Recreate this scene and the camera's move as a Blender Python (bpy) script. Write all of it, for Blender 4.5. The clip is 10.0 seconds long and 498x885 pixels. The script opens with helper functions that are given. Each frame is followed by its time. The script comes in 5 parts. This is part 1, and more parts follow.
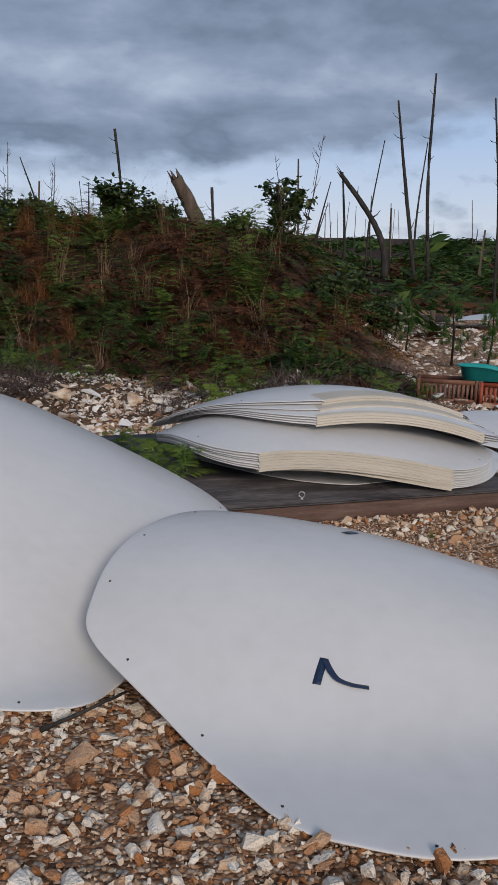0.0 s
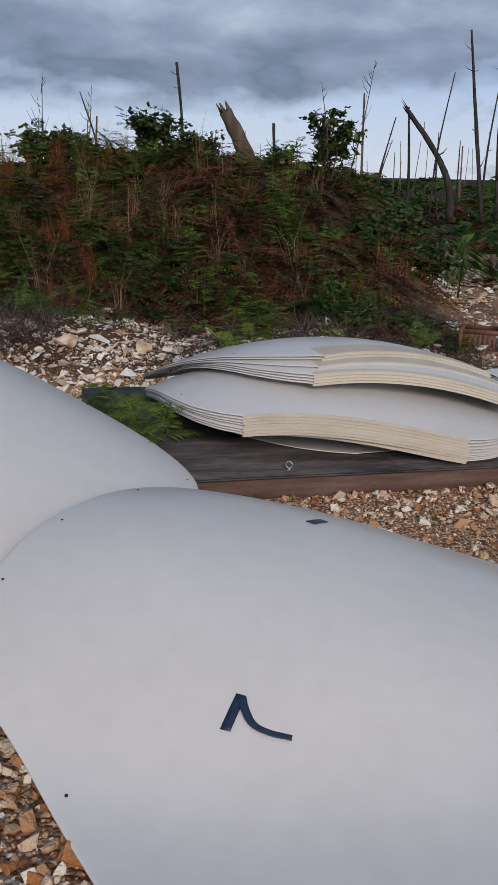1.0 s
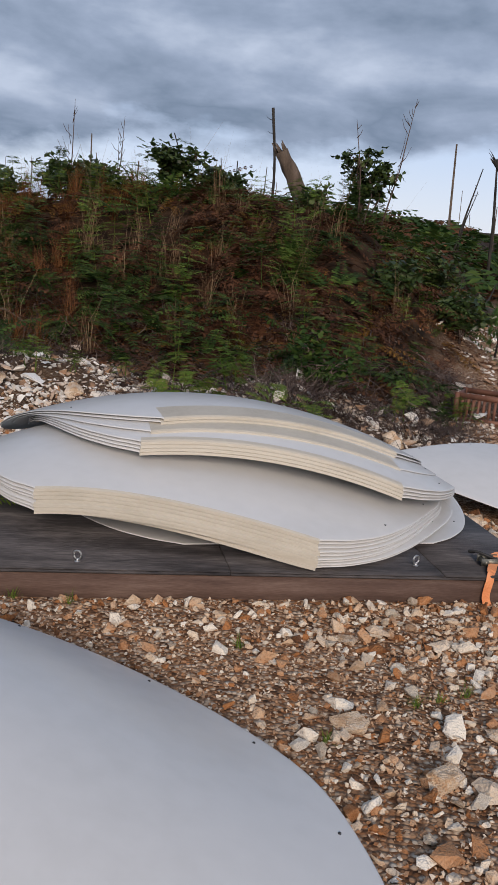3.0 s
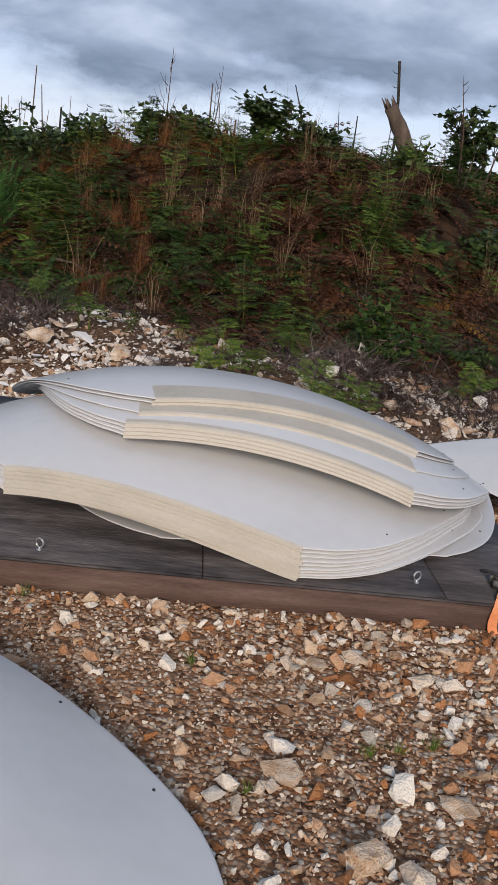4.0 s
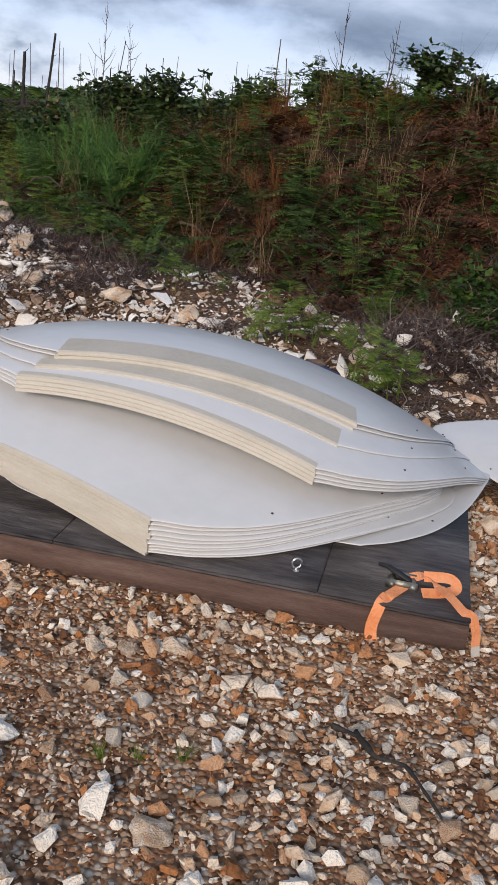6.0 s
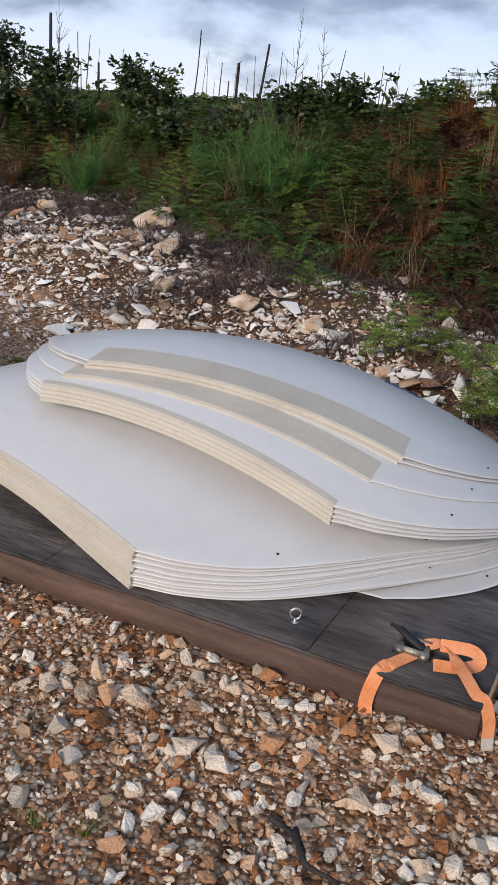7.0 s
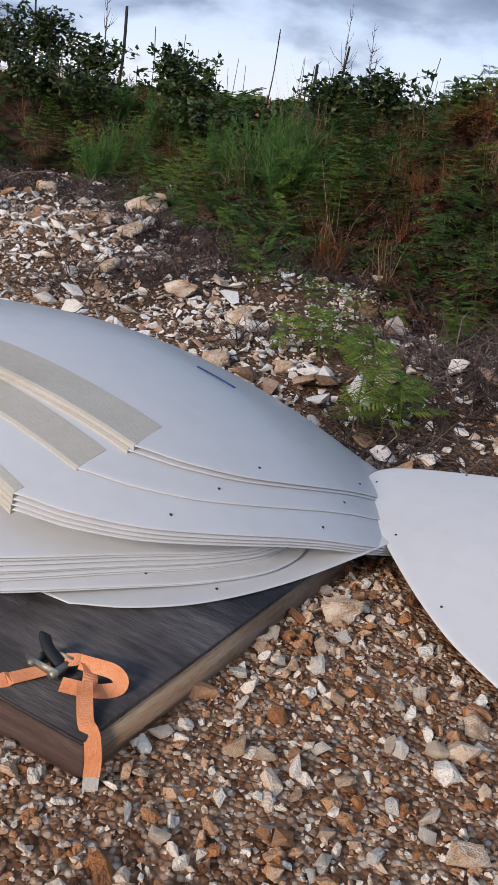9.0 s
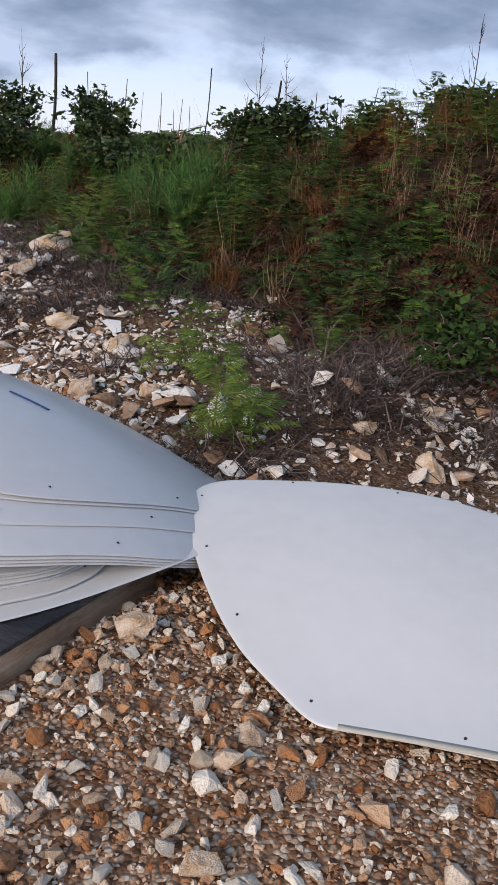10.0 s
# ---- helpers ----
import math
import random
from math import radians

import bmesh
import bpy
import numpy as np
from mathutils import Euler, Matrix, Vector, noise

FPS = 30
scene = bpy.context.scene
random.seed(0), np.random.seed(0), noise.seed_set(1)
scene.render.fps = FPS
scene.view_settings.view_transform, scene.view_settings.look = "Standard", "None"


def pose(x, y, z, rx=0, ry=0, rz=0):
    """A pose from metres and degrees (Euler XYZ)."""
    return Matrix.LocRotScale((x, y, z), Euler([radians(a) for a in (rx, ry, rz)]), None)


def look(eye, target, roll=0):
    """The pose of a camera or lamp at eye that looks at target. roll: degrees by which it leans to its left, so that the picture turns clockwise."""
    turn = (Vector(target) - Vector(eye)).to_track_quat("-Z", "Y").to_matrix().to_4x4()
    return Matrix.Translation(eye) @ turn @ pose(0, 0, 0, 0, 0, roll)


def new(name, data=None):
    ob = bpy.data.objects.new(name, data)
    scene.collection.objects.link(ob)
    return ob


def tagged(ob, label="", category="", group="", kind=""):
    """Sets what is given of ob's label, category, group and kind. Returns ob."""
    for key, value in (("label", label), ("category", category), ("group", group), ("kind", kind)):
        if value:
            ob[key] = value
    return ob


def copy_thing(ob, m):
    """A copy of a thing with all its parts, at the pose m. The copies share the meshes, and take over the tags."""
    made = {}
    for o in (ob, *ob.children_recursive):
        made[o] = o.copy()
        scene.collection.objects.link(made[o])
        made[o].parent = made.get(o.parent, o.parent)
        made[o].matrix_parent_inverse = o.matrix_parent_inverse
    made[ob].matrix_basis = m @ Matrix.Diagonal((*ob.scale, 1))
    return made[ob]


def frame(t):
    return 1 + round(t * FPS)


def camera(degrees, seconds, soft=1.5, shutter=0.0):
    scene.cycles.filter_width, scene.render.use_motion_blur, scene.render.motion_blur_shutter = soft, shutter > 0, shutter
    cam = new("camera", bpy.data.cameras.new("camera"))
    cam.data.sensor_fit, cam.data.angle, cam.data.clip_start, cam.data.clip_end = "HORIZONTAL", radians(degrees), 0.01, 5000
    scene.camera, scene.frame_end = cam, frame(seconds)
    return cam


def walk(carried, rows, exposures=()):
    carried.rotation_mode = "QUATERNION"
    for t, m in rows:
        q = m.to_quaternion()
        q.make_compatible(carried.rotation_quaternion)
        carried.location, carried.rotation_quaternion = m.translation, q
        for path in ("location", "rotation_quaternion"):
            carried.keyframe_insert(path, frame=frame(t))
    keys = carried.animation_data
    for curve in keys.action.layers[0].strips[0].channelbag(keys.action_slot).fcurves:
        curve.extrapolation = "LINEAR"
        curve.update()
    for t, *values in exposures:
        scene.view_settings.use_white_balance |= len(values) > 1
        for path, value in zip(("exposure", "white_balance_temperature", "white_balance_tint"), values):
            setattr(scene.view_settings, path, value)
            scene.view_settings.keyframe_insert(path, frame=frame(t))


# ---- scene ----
cam = camera(30.7, 10.0, soft=1.0)
LEVEL = pose(0, 0, -0.065, 0, -2.58, 0)
PATH = [
    (0, (0.003, -0.022, 1.407), (0.004, 1.945, 1.042), -0.9),
    (0.5, (0.152, 0.328, 1.398), (0.117, 2.277, 0.952), 2.2),
    (1, (0.396, 0.624, 1.371), (0.257, 2.56, 0.886), -0.4),
    (1.5, (0.627, 0.9, 1.368), (0.488, 2.837, 0.891), -1.5),
    (2, (0.89, 1.248, 1.343), (0.816, 3.188, 0.865), -1.0),
    (2.5, (1.149, 1.489, 1.325), (0.987, 3.435, 0.892), 0.1),
    (2.7, (1.287, 1.58, 1.31), (1.013, 3.524, 0.933), 0.4),
    (3.8, (1.726, 2.081, 1.408), (1.283, 3.968, 0.915), 6.1),
    (4, (1.794, 2.168, 1.399), (1.237, 4.023, 0.9), 4.9),
    (4.5, (2.101, 2.355, 1.403), (1.343, 4.148, 0.943), 2.6),
    (5, (2.346, 2.549, 1.362), (1.604, 4.351, 0.913), -0.1),
    (5.5, (2.556, 2.786, 1.364), (1.787, 4.534, 0.772), 5.6),
    (6, (2.772, 2.972, 1.361), (1.759, 4.593, 0.772), 4.0),
    (6.2, (2.87, 3.062, 1.362), (1.744, 4.614, 0.795), 3.1),
    (7.3, (3.038, 3.76, 1.366), (1.665, 5.075, 0.746), 4.0),
    (7.5, (3.062, 3.837, 1.37), (1.677, 5.14, 0.75), 3.9),
    (8, (3.189, 4.033, 1.343), (1.648, 5.178, 0.783), 2.2),
    (8.5, (3.363, 4.274, 1.325), (1.783, 5.389, 0.813), 2.2),
    (8.7, (3.402, 4.408, 1.319), (1.856, 5.558, 0.784), 3.9),
    (9, (3.46, 4.584, 1.287), (1.994, 5.803, 0.682), 6.2),
    (9.5, (3.584, 4.816, 1.266), (2.133, 6.051, 0.658), 6.2),
    (10, (3.798, 5.019, 1.255), (2.351, 6.295, 0.726), 2.7),
]
walk(cam, [(t, LEVEL @ look(eye, target, roll)) for t, eye, target, roll in PATH],
     exposures=((0.0, -0.40, 6350, 12), (2.5, -0.20, 6550, 13), (5.0, 0.04, 6450, 13), (7.5, 0.06, 6350, 13), (10.0, 0.06, 6250, 14)))

# ---- sky, sun ----
SUN_EL, SUN_AZ = 22.0, 165.0
world = bpy.data.worlds.new("sky")
scene.world = world
world.use_nodes = True
wt = world.node_tree
wt.nodes.clear()


def wnode(kind):
    return wt.nodes.new(kind)


def wmath(op, a, b=None, clamp=False):
    n = wnode("ShaderNodeMath")
    n.operation, n.use_clamp = op, clamp
    for i, v in enumerate((a, b)):
        if v is None:
            continue
        if isinstance(v, (int, float)):
            n.inputs[i].default_value = v
        else:
            wt.links.new(v, n.inputs[i])
    return n.outputs[0]


def wramp(fac, stops):
    n = wnode("ShaderNodeValToRGB")
    el = n.color_ramp.elements
    while len(el) < len(stops):
        el.new(0.5)
    for e, (p, c) in zip(el, stops):
        e.position, e.color = p, (*c, 1)
    wt.links.new(fac, n.inputs[0])
    return n.outputs[0]


def wmix(fac, a, b):
    n = wnode("ShaderNodeMix")
    n.data_type = "RGBA"
    wt.links.new(fac, n.inputs["Factor"])
    for sock, v in ((n.inputs[6], a), (n.inputs[7], b)):
        if isinstance(v, tuple):
            sock.default_value = (*v, 1)
        else:
            wt.links.new(v, sock)
    return n.outputs[2]


sky = wnode("ShaderNodeTexSky")
sky.sky_type, sky.sun_disc = "NISHITA", False
sky.sun_elevation, sky.sun_rotation, sky.air_density, sky.dust_density = radians(SUN_EL), radians(SUN_AZ), 1.0, 2.5
bg_sky = wnode("ShaderNodeBackground")
bg_sky.inputs[1].default_value = 0.13
wt.links.new(sky.outputs[0], bg_sky.inputs[0])
coord = wnode("ShaderNodeTexCoord")
sep = wnode("ShaderNodeSeparateXYZ")
wt.links.new(coord.outputs["Generated"], sep.inputs[0])
up = wmath("MAXIMUM", sep.outputs[2], 0.0)
flat = wmath("ADD", up, 0.17)
comb = wnode("ShaderNodeCombineXYZ")
wt.links.new(wmath("DIVIDE", sep.outputs[0], flat), comb.inputs[0])
wt.links.new(wmath("DIVIDE", sep.outputs[1], flat), comb.inputs[1])


def cloud(scale, detail, rough, offset):
    m = wnode("ShaderNodeMapping")
    m.inputs["Location"].default_value = offset
    wt.links.new(comb.outputs[0], m.inputs[0])
    n = wnode("ShaderNodeTexNoise")
    n.inputs["Scale"].default_value, n.inputs["Detail"].default_value, n.inputs["Roughness"].default_value = scale, detail, rough
    n.inputs["Distortion"].default_value = 0.3
    wt.links.new(m.outputs[0], n.inputs["Vector"])
    return n.outputs[0]


def drift(scale, detail, rough, offset, lift):
    """Noise over the sky's directions, drawn out along the horizon by lift."""
    m = wnode("ShaderNodeMapping")
    m.inputs["Location"].default_value, m.inputs["Scale"].default_value = offset, (1.0, 1.0, lift)
    wt.links.new(coord.outputs["Generated"], m.inputs[0])
    n = wnode("ShaderNodeTexNoise")
    n.inputs["Scale"].default_value, n.inputs["Detail"].default_value, n.inputs["Roughness"].default_value = scale, detail, rough
    wt.links.new(m.outputs[0], n.inputs["Vector"])
    return n.outputs[0]


broad = drift(3.2, 3, 0.45, (3.1, 1.7, 0.0), 2.2)
puffs = drift(9.0, 6, 0.55, (0.4, 7.7, 2.0), 2.0)
billow = cloud(1.6, 5, 0.5, (2.2, 0.6, 1.0))
# a heavy deck that ends in bulging edges some way above the horizon, with loose puffs in the clear band below it
edge = wmath("ADD", wmath("ADD", wmath("SUBTRACT", up, wmath("MULTIPLY", sep.outputs[0], 0.06)), wmath("MULTIPLY", wmath("SUBTRACT", broad, 0.5), 0.20)), wmath("MULTIPLY", wmath("SUBTRACT", puffs, 0.5), 0.13))
closed = wramp(edge, ((0.108, (0, 0, 0)), (0.148, (1, 1, 1))))
loose = wmath("MULTIPLY", wramp(wmath("ADD", wmath("MULTIPLY", puffs, 0.7), wmath("MULTIPLY", broad, 0.3)), ((0.53, (0, 0, 0)), (0.62, (1, 1, 1)))), 0.75)
mask = wmath("MAXIMUM", closed, loose)
shade = wramp(wmath("ADD", wmath("ADD", wmath("MULTIPLY", billow, 0.55), wmath("MULTIPLY", puffs, 0.30)), wmath("MULTIPLY", up, 0.20)),
              ((0.34, (0.56, 0.66, 0.82)), (0.43, (0.36, 0.45, 0.60)), (0.53, (0.22, 0.295, 0.41)), (0.63, (0.32, 0.405, 0.55)), (0.72, (0.52, 0.60, 0.74))))
bg_cloud = wnode("ShaderNodeBackground")
wt.links.new(shade, bg_cloud.inputs[0])
veil = wnode("ShaderNodeBackground")
wt.links.new(wramp(up, ((0.0, (1.02, 1.03, 1.04)), (0.05, (0.86, 0.95, 1.08)), (0.14, (0.58, 0.76, 1.06)), (0.4, (0.45, 0.62, 0.92)))), veil.inputs[0])
thin = wnode("ShaderNodeMixShader")
thin.inputs[0].default_value = 0.85
wt.links.new(bg_sky.outputs[0], thin.inputs[1])
wt.links.new(veil.outputs[0], thin.inputs[2])
both = wnode("ShaderNodeMixShader")
wt.links.new(mask, both.inputs[0])
wt.links.new(thin.outputs[0], both.inputs[1])
wt.links.new(bg_cloud.outputs[0], both.inputs[2])
wout = wnode("ShaderNodeOutputWorld")
wt.links.new(both.outputs[0], wout.inputs[0])

sun = new("sun", bpy.data.lights.new("sun", "SUN"))
sun.data.energy, sun.data.angle, sun.data.color = 3.0, radians(18), (1.0, 0.86, 0.71)
SUN_DIR = Vector((math.sin(radians(SUN_AZ)) * math.cos(radians(SUN_EL)), math.cos(radians(SUN_AZ)) * math.cos(radians(SUN_EL)), math.sin(radians(SUN_EL))))
sun.matrix_world = look((0, 0, 30), Vector((0, 0, 30)) - SUN_DIR)

# ---- materials ----
def material(name, stops, rough=0.6, scale=6.0, detail=6, island=0.0, bump=0.2, bump_scale=60.0, metal=0.0, stretch=(1, 1, 1), fleck=0.0, spec=0.4,
             through_leaf=0.0, per_object=False, coord="Object"):
    """A surface whose colour runs over stops by two scales of noise, and from piece to piece by a random step."""
    m = bpy.data.materials.new(name)
    m.use_nodes = True
    t = m.node_tree
    bsdf = t.nodes["Principled BSDF"]
    bsdf.inputs["Roughness"].default_value, bsdf.inputs["Metallic"].default_value = rough, metal
    bsdf.inputs["Specular IOR Level"].default_value = spec
    tc, mp = t.nodes.new("ShaderNodeTexCoord"), t.nodes.new("ShaderNodeMapping")
    mp.inputs["Scale"].default_value = stretch
    t.links.new(tc.outputs[coord], mp.inputs[0])

    def noise_at(sc, det):
        n = t.nodes.new("ShaderNodeTexNoise")
        n.inputs["Scale"].default_value, n.inputs["Detail"].default_value = sc, det
        t.links.new(mp.outputs[0], n.inputs["Vector"])
        return n.outputs[0]

    def calc(op, a, b):
        n = t.nodes.new("ShaderNodeMath")
        n.operation = op
        for i, v in enumerate((a, b)):
            if isinstance(v, (int, float)):
                n.inputs[i].default_value = v
            else:
                t.links.new(v, n.inputs[i])
        return n.outputs[0]

    big, small = noise_at(scale, detail), noise_at(scale * 9, 3)
    fac = calc("ADD", calc("MULTIPLY", big, 0.65), calc("MULTIPLY", small, 0.35))
    if island or per_object:
        if per_object:
            src = t.nodes.new("ShaderNodeObjectInfo").outputs["Random"]
        else:
            src = t.nodes.new("ShaderNodeNewGeometry").outputs["Random Per Island"]
        k = island or 0.6
        fac = calc("ADD", calc("MULTIPLY", fac, 1 - k), calc("MULTIPLY", src, k))
    ramp = t.nodes.new("ShaderNodeValToRGB")
    el = ramp.color_ramp.elements
    while len(el) < len(stops):
        el.new(0.5)
    for e, (p, c) in zip(el, stops):
        e.position, e.color = p, (*c, 1)
    t.links.new(fac, ramp.inputs[0])
    colour = ramp.outputs[0]
    if fleck:
        f = t.nodes.new("ShaderNodeMix")
        f.data_type = "RGBA"
        t.links.new(calc("MULTIPLY", calc("GREATER_THAN", noise_at(scale * 22, 2), 0.62), fleck), f.inputs["Factor"])
        t.links.new(colour, f.inputs[6])
        f.inputs[7].default_value = (0.03, 0.025, 0.02, 1)
        colour = f.outputs[2]
    t.links.new(colour, bsdf.inputs["Base Color"])
    if bump:
        b = t.nodes.new("ShaderNodeBump")
        b.inputs["Strength"].default_value, b.inputs["Distance"].default_value = bump, 0.01
        t.links.new(noise_at(bump_scale, 5), b.inputs["Height"])
        t.links.new(b.outputs[0], bsdf.inputs["Normal"])
    if through_leaf:
        tr, mx = t.nodes.new("ShaderNodeBsdfTranslucent"), t.nodes.new("ShaderNodeMixShader")
        t.links.new(colour, tr.inputs[0])
        mx.inputs[0].default_value = through_leaf
        t.links.new(bsdf.outputs[0], mx.inputs[1])
        t.links.new(tr.outputs[0], mx.inputs[2])
        t.links.new(mx.outputs[0], t.nodes["Material Output"].inputs[0])
    return m


STONE_STOPS = ((0.16, (0.12, 0.06, 0.036)), (0.26, (0.40, 0.17, 0.065)), (0.37, (0.50, 0.29, 0.165)), (0.48, (0.62, 0.45, 0.31)), (0.60, (0.70, 0.59, 0.47)), (0.76, (0.82, 0.76, 0.67)))
M_GRAVEL = material("gravel_soil", ((0.30, (0.045, 0.023, 0.013)), (0.45, (0.14, 0.072, 0.040)), (0.58, (0.26, 0.15, 0.09)), (0.72, (0.38, 0.26, 0.17))), 0.95, 4, 8, 0, 0.9, 70, spec=0.15)
M_STONE = material("limestone_gravel", STONE_STOPS, 0.9, 16, 6, 0.62, 1.0, 110, spec=0.2, fleck=0.30)
M_CHIP = material("fine_limestone_chips", ((0.18, (0.10, 0.05, 0.03)), (0.32, (0.34, 0.16, 0.075)), (0.46, (0.46, 0.29, 0.18)), (0.60, (0.58, 0.44, 0.32)), (0.80, (0.72, 0.63, 0.52))), 0.92, 16, 5, 0.62, 0.6, 110, spec=0.15)
M_STONE_ONE = material("limestone_piece", STONE_STOPS, 0.9, 5, 6, 0, 1.0, 30, spec=0.2, per_object=True, fleck=0.25)
M_BOULDER = material("limestone_boulder", ((0.26, (0.20, 0.12, 0.075)), (0.40, (0.50, 0.32, 0.19)), (0.52, (0.64, 0.50, 0.37)), (0.68, (0.77, 0.69, 0.60))), 0.92, 3.5, 7, 0, 1.0, 26, spec=0.2, fleck=0.15)
M_RUBBLE = material("limestone_rubble", ((0.18, (0.13, 0.09, 0.07)), (0.29, (0.42, 0.25, 0.145)), (0.39, (0.58, 0.46, 0.37)), (0.52, (0.70, 0.64, 0.57)), (0.72, (0.84, 0.82, 0.79))), 0.92, 6, 6, 0.55, 0.9, 60, spec=0.2, fleck=0.25)
M_SHELL = material("white_gelcoat", ((0.25, (0.60, 0.60, 0.595)), (0.5, (0.655, 0.655, 0.655)), (0.8, (0.70, 0.70, 0.70))), 0.27, 1.6, 6, 0, 0.012, 40, spec=0.5)
M_STRIP = material("bare_laminate", ((0.25, (0.40, 0.37, 0.31)), (0.5, (0.505, 0.47, 0.405)), (0.8, (0.58, 0.55, 0.485))), 0.75, 5, 6, 0.25, 0.15, 90, stretch=(1, 1, 3))
# the ratchet's black grip, and the shade inside the panels' holes as plain black
M_DARK = material("black_rubber_and_hole_shade", ((0.3, (0.012, 0.012, 0.013)), (0.7, (0.03, 0.03, 0.032))), 0.6, 20)
M_TAPE = material("navy_tape", ((0.3, (0.010, 0.022, 0.055)), (0.7, (0.022, 0.045, 0.10))), 0.45, 30, bump=0.25, bump_scale=120)
M_MARK = material("blue_marker", ((0.3, (0.012, 0.045, 0.16)), (0.7, (0.025, 0.075, 0.24))), 0.5, 30, bump=0)
M_PLY = material("weathered_plywood", ((0.30, (0.014, 0.013, 0.014)), (0.45, (0.040, 0.036, 0.038)), (0.58, (0.085, 0.077, 0.079)), (0.75, (0.19, 0.175, 0.172))), 0.62, 2.2, 9, 0, 0.5, 40, stretch=(0.7, 3.2, 4), spec=0.4)
M_BEAM = material("brown_timber", ((0.28, (0.055, 0.032, 0.026)), (0.5, (0.12, 0.075, 0.060)), (0.75, (0.20, 0.14, 0.115))), 0.8, 4, 8, 0, 0.4, 50, stretch=(0.8, 8, 8), spec=0.25)
M_PALE_BEAM = material("grey_timber", ((0.30, (0.14, 0.075, 0.042)), (0.45, (0.27, 0.18, 0.115)), (0.6, (0.34, 0.27, 0.20)), (0.78, (0.42, 0.36, 0.28))), 0.85, 4, 8, 0, 0.4, 50, stretch=(8, 0.8, 8), spec=0.25)
M_STRAP = material("orange_webbing", ((0.3, (0.62, 0.20, 0.07)), (0.5, (0.78, 0.30, 0.13)), (0.8, (0.80, 0.42, 0.25))), 0.85, 14, bump=0.4, bump_scale=260)
M_STRAP_END = material("bleached_webbing", ((0.3, (0.42, 0.38, 0.33)), (0.8, (0.62, 0.58, 0.52))), 0.9, 14, bump=0.4, bump_scale=260)
M_STEEL = material("dull_steel", ((0.3, (0.10, 0.10, 0.085)), (0.6, (0.30, 0.29, 0.25)), (0.8, (0.45, 0.44, 0.40))), 0.5, 18, metal=0.85)
M_ZINC = material("zinc_steel", ((0.3, (0.45, 0.45, 0.45)), (0.8, (0.7, 0.7, 0.7))), 0.35, 18, metal=0.9)
M_FERN = material("green_fern", ((0.25, (0.012, 0.030, 0.009)), (0.5, (0.042, 0.085, 0.018)), (0.75, (0.13, 0.18, 0.038))), 0.7, 0.8, 4, 0.35, 0, through_leaf=0.3, spec=0.2)
M_FRESH = material("fresh_fern", ((0.25, (0.05, 0.10, 0.018)), (0.5, (0.12, 0.20, 0.032)), (0.75, (0.26, 0.30, 0.055))), 0.7, 0.8, 4, 0.35, 0, through_leaf=0.35, spec=0.2)
M_DEADFERN = material("dead_bracken", ((0.2, (0.026, 0.013, 0.009)), (0.5, (0.085, 0.037, 0.020)), (0.8, (0.19, 0.085, 0.042))), 0.85, 0.8, 4, 0.4, 0, through_leaf=0.15, spec=0.15)
M_OCHRE = material("ochre_bracken", ((0.2, (0.09, 0.045, 0.012)), (0.5, (0.17, 0.085, 0.020)), (0.8, (0.26, 0.15, 0.04))), 0.85, 0.8, 4, 0.4, 0, through_leaf=0.2, spec=0.15)
M_RUST = material("rusty_grass", ((0.2, (0.05, 0.020, 0.010)), (0.5, (0.15, 0.062, 0.024)), (0.8, (0.28, 0.135, 0.055))), 0.85, 1.5, 4, 0.5, 0, through_leaf=0.2, spec=0.15)
M_TWIG = material("dry_twigs", ((0.25, (0.035, 0.024, 0.021)), (0.5, (0.095, 0.066, 0.058)), (0.75, (0.20, 0.155, 0.135))), 0.9, 2, 4, 0.5, 0, spec=0.15)
M_STRAW = material("dry_straw", ((0.25, (0.08, 0.045, 0.025)), (0.5, (0.20, 0.125, 0.07)), (0.75, (0.36, 0.26, 0.16))), 0.9, 2, 4, 0.5, 0, through_leaf=0.2, spec=0.15)
M_LEAF = material("shrub_leaf", ((0.2, (0.016, 0.032, 0.012)), (0.5, (0.040, 0.072, 0.020)), (0.8, (0.095, 0.125, 0.034))), 0.45, 1.0, 4, 0.5, 0, through_leaf=0.2, spec=0.45)
M_NEEDLE = material("pine_needles", ((0.2, (0.030, 0.075, 0.020)), (0.5, (0.060, 0.145, 0.030)), (0.8, (0.12, 0.22, 0.050))), 0.6, 1.0, 4, 0.5, 0, through_leaf=0.25, spec=0.3)
M_CHAR = material("charred_bark", ((0.25, (0.010, 0.009, 0.009)), (0.5, (0.028, 0.025, 0.023)), (0.8, (0.085, 0.072, 0.062))), 0.9, 3, 7, 0, 0.7, 30, stretch=(3, 3, 0.6))
M_BARK = material("weathered_snag", ((0.25, (0.035, 0.025, 0.019)), (0.5, (0.10, 0.075, 0.058)), (0.8, (0.21, 0.16, 0.125))), 0.9, 3, 7, 0, 0.7, 30, stretch=(3, 3, 0.6))
M_HEART = material("rotten_wood", ((0.25, (0.06, 0.025, 0.015)), (0.5, (0.20, 0.10, 0.06)), (0.8, (0.42, 0.29, 0.20))), 0.9, 5, 7, 0, 0.8, 30, stretch=(2, 2, 0.5))
M_CRATE = material("brown_crate_plastic", ((0.3, (0.10, 0.045, 0.030)), (0.55, (0.19, 0.085, 0.055)), (0.8, (0.27, 0.15, 0.10))), 0.6, 3, 6)
M_CRATE_RED = material("red_crate_plastic", ((0.3, (0.20, 0.040, 0.020)), (0.55, (0.34, 0.075, 0.040)), (0.8, (0.40, 0.13, 0.08))), 0.6, 3, 6)
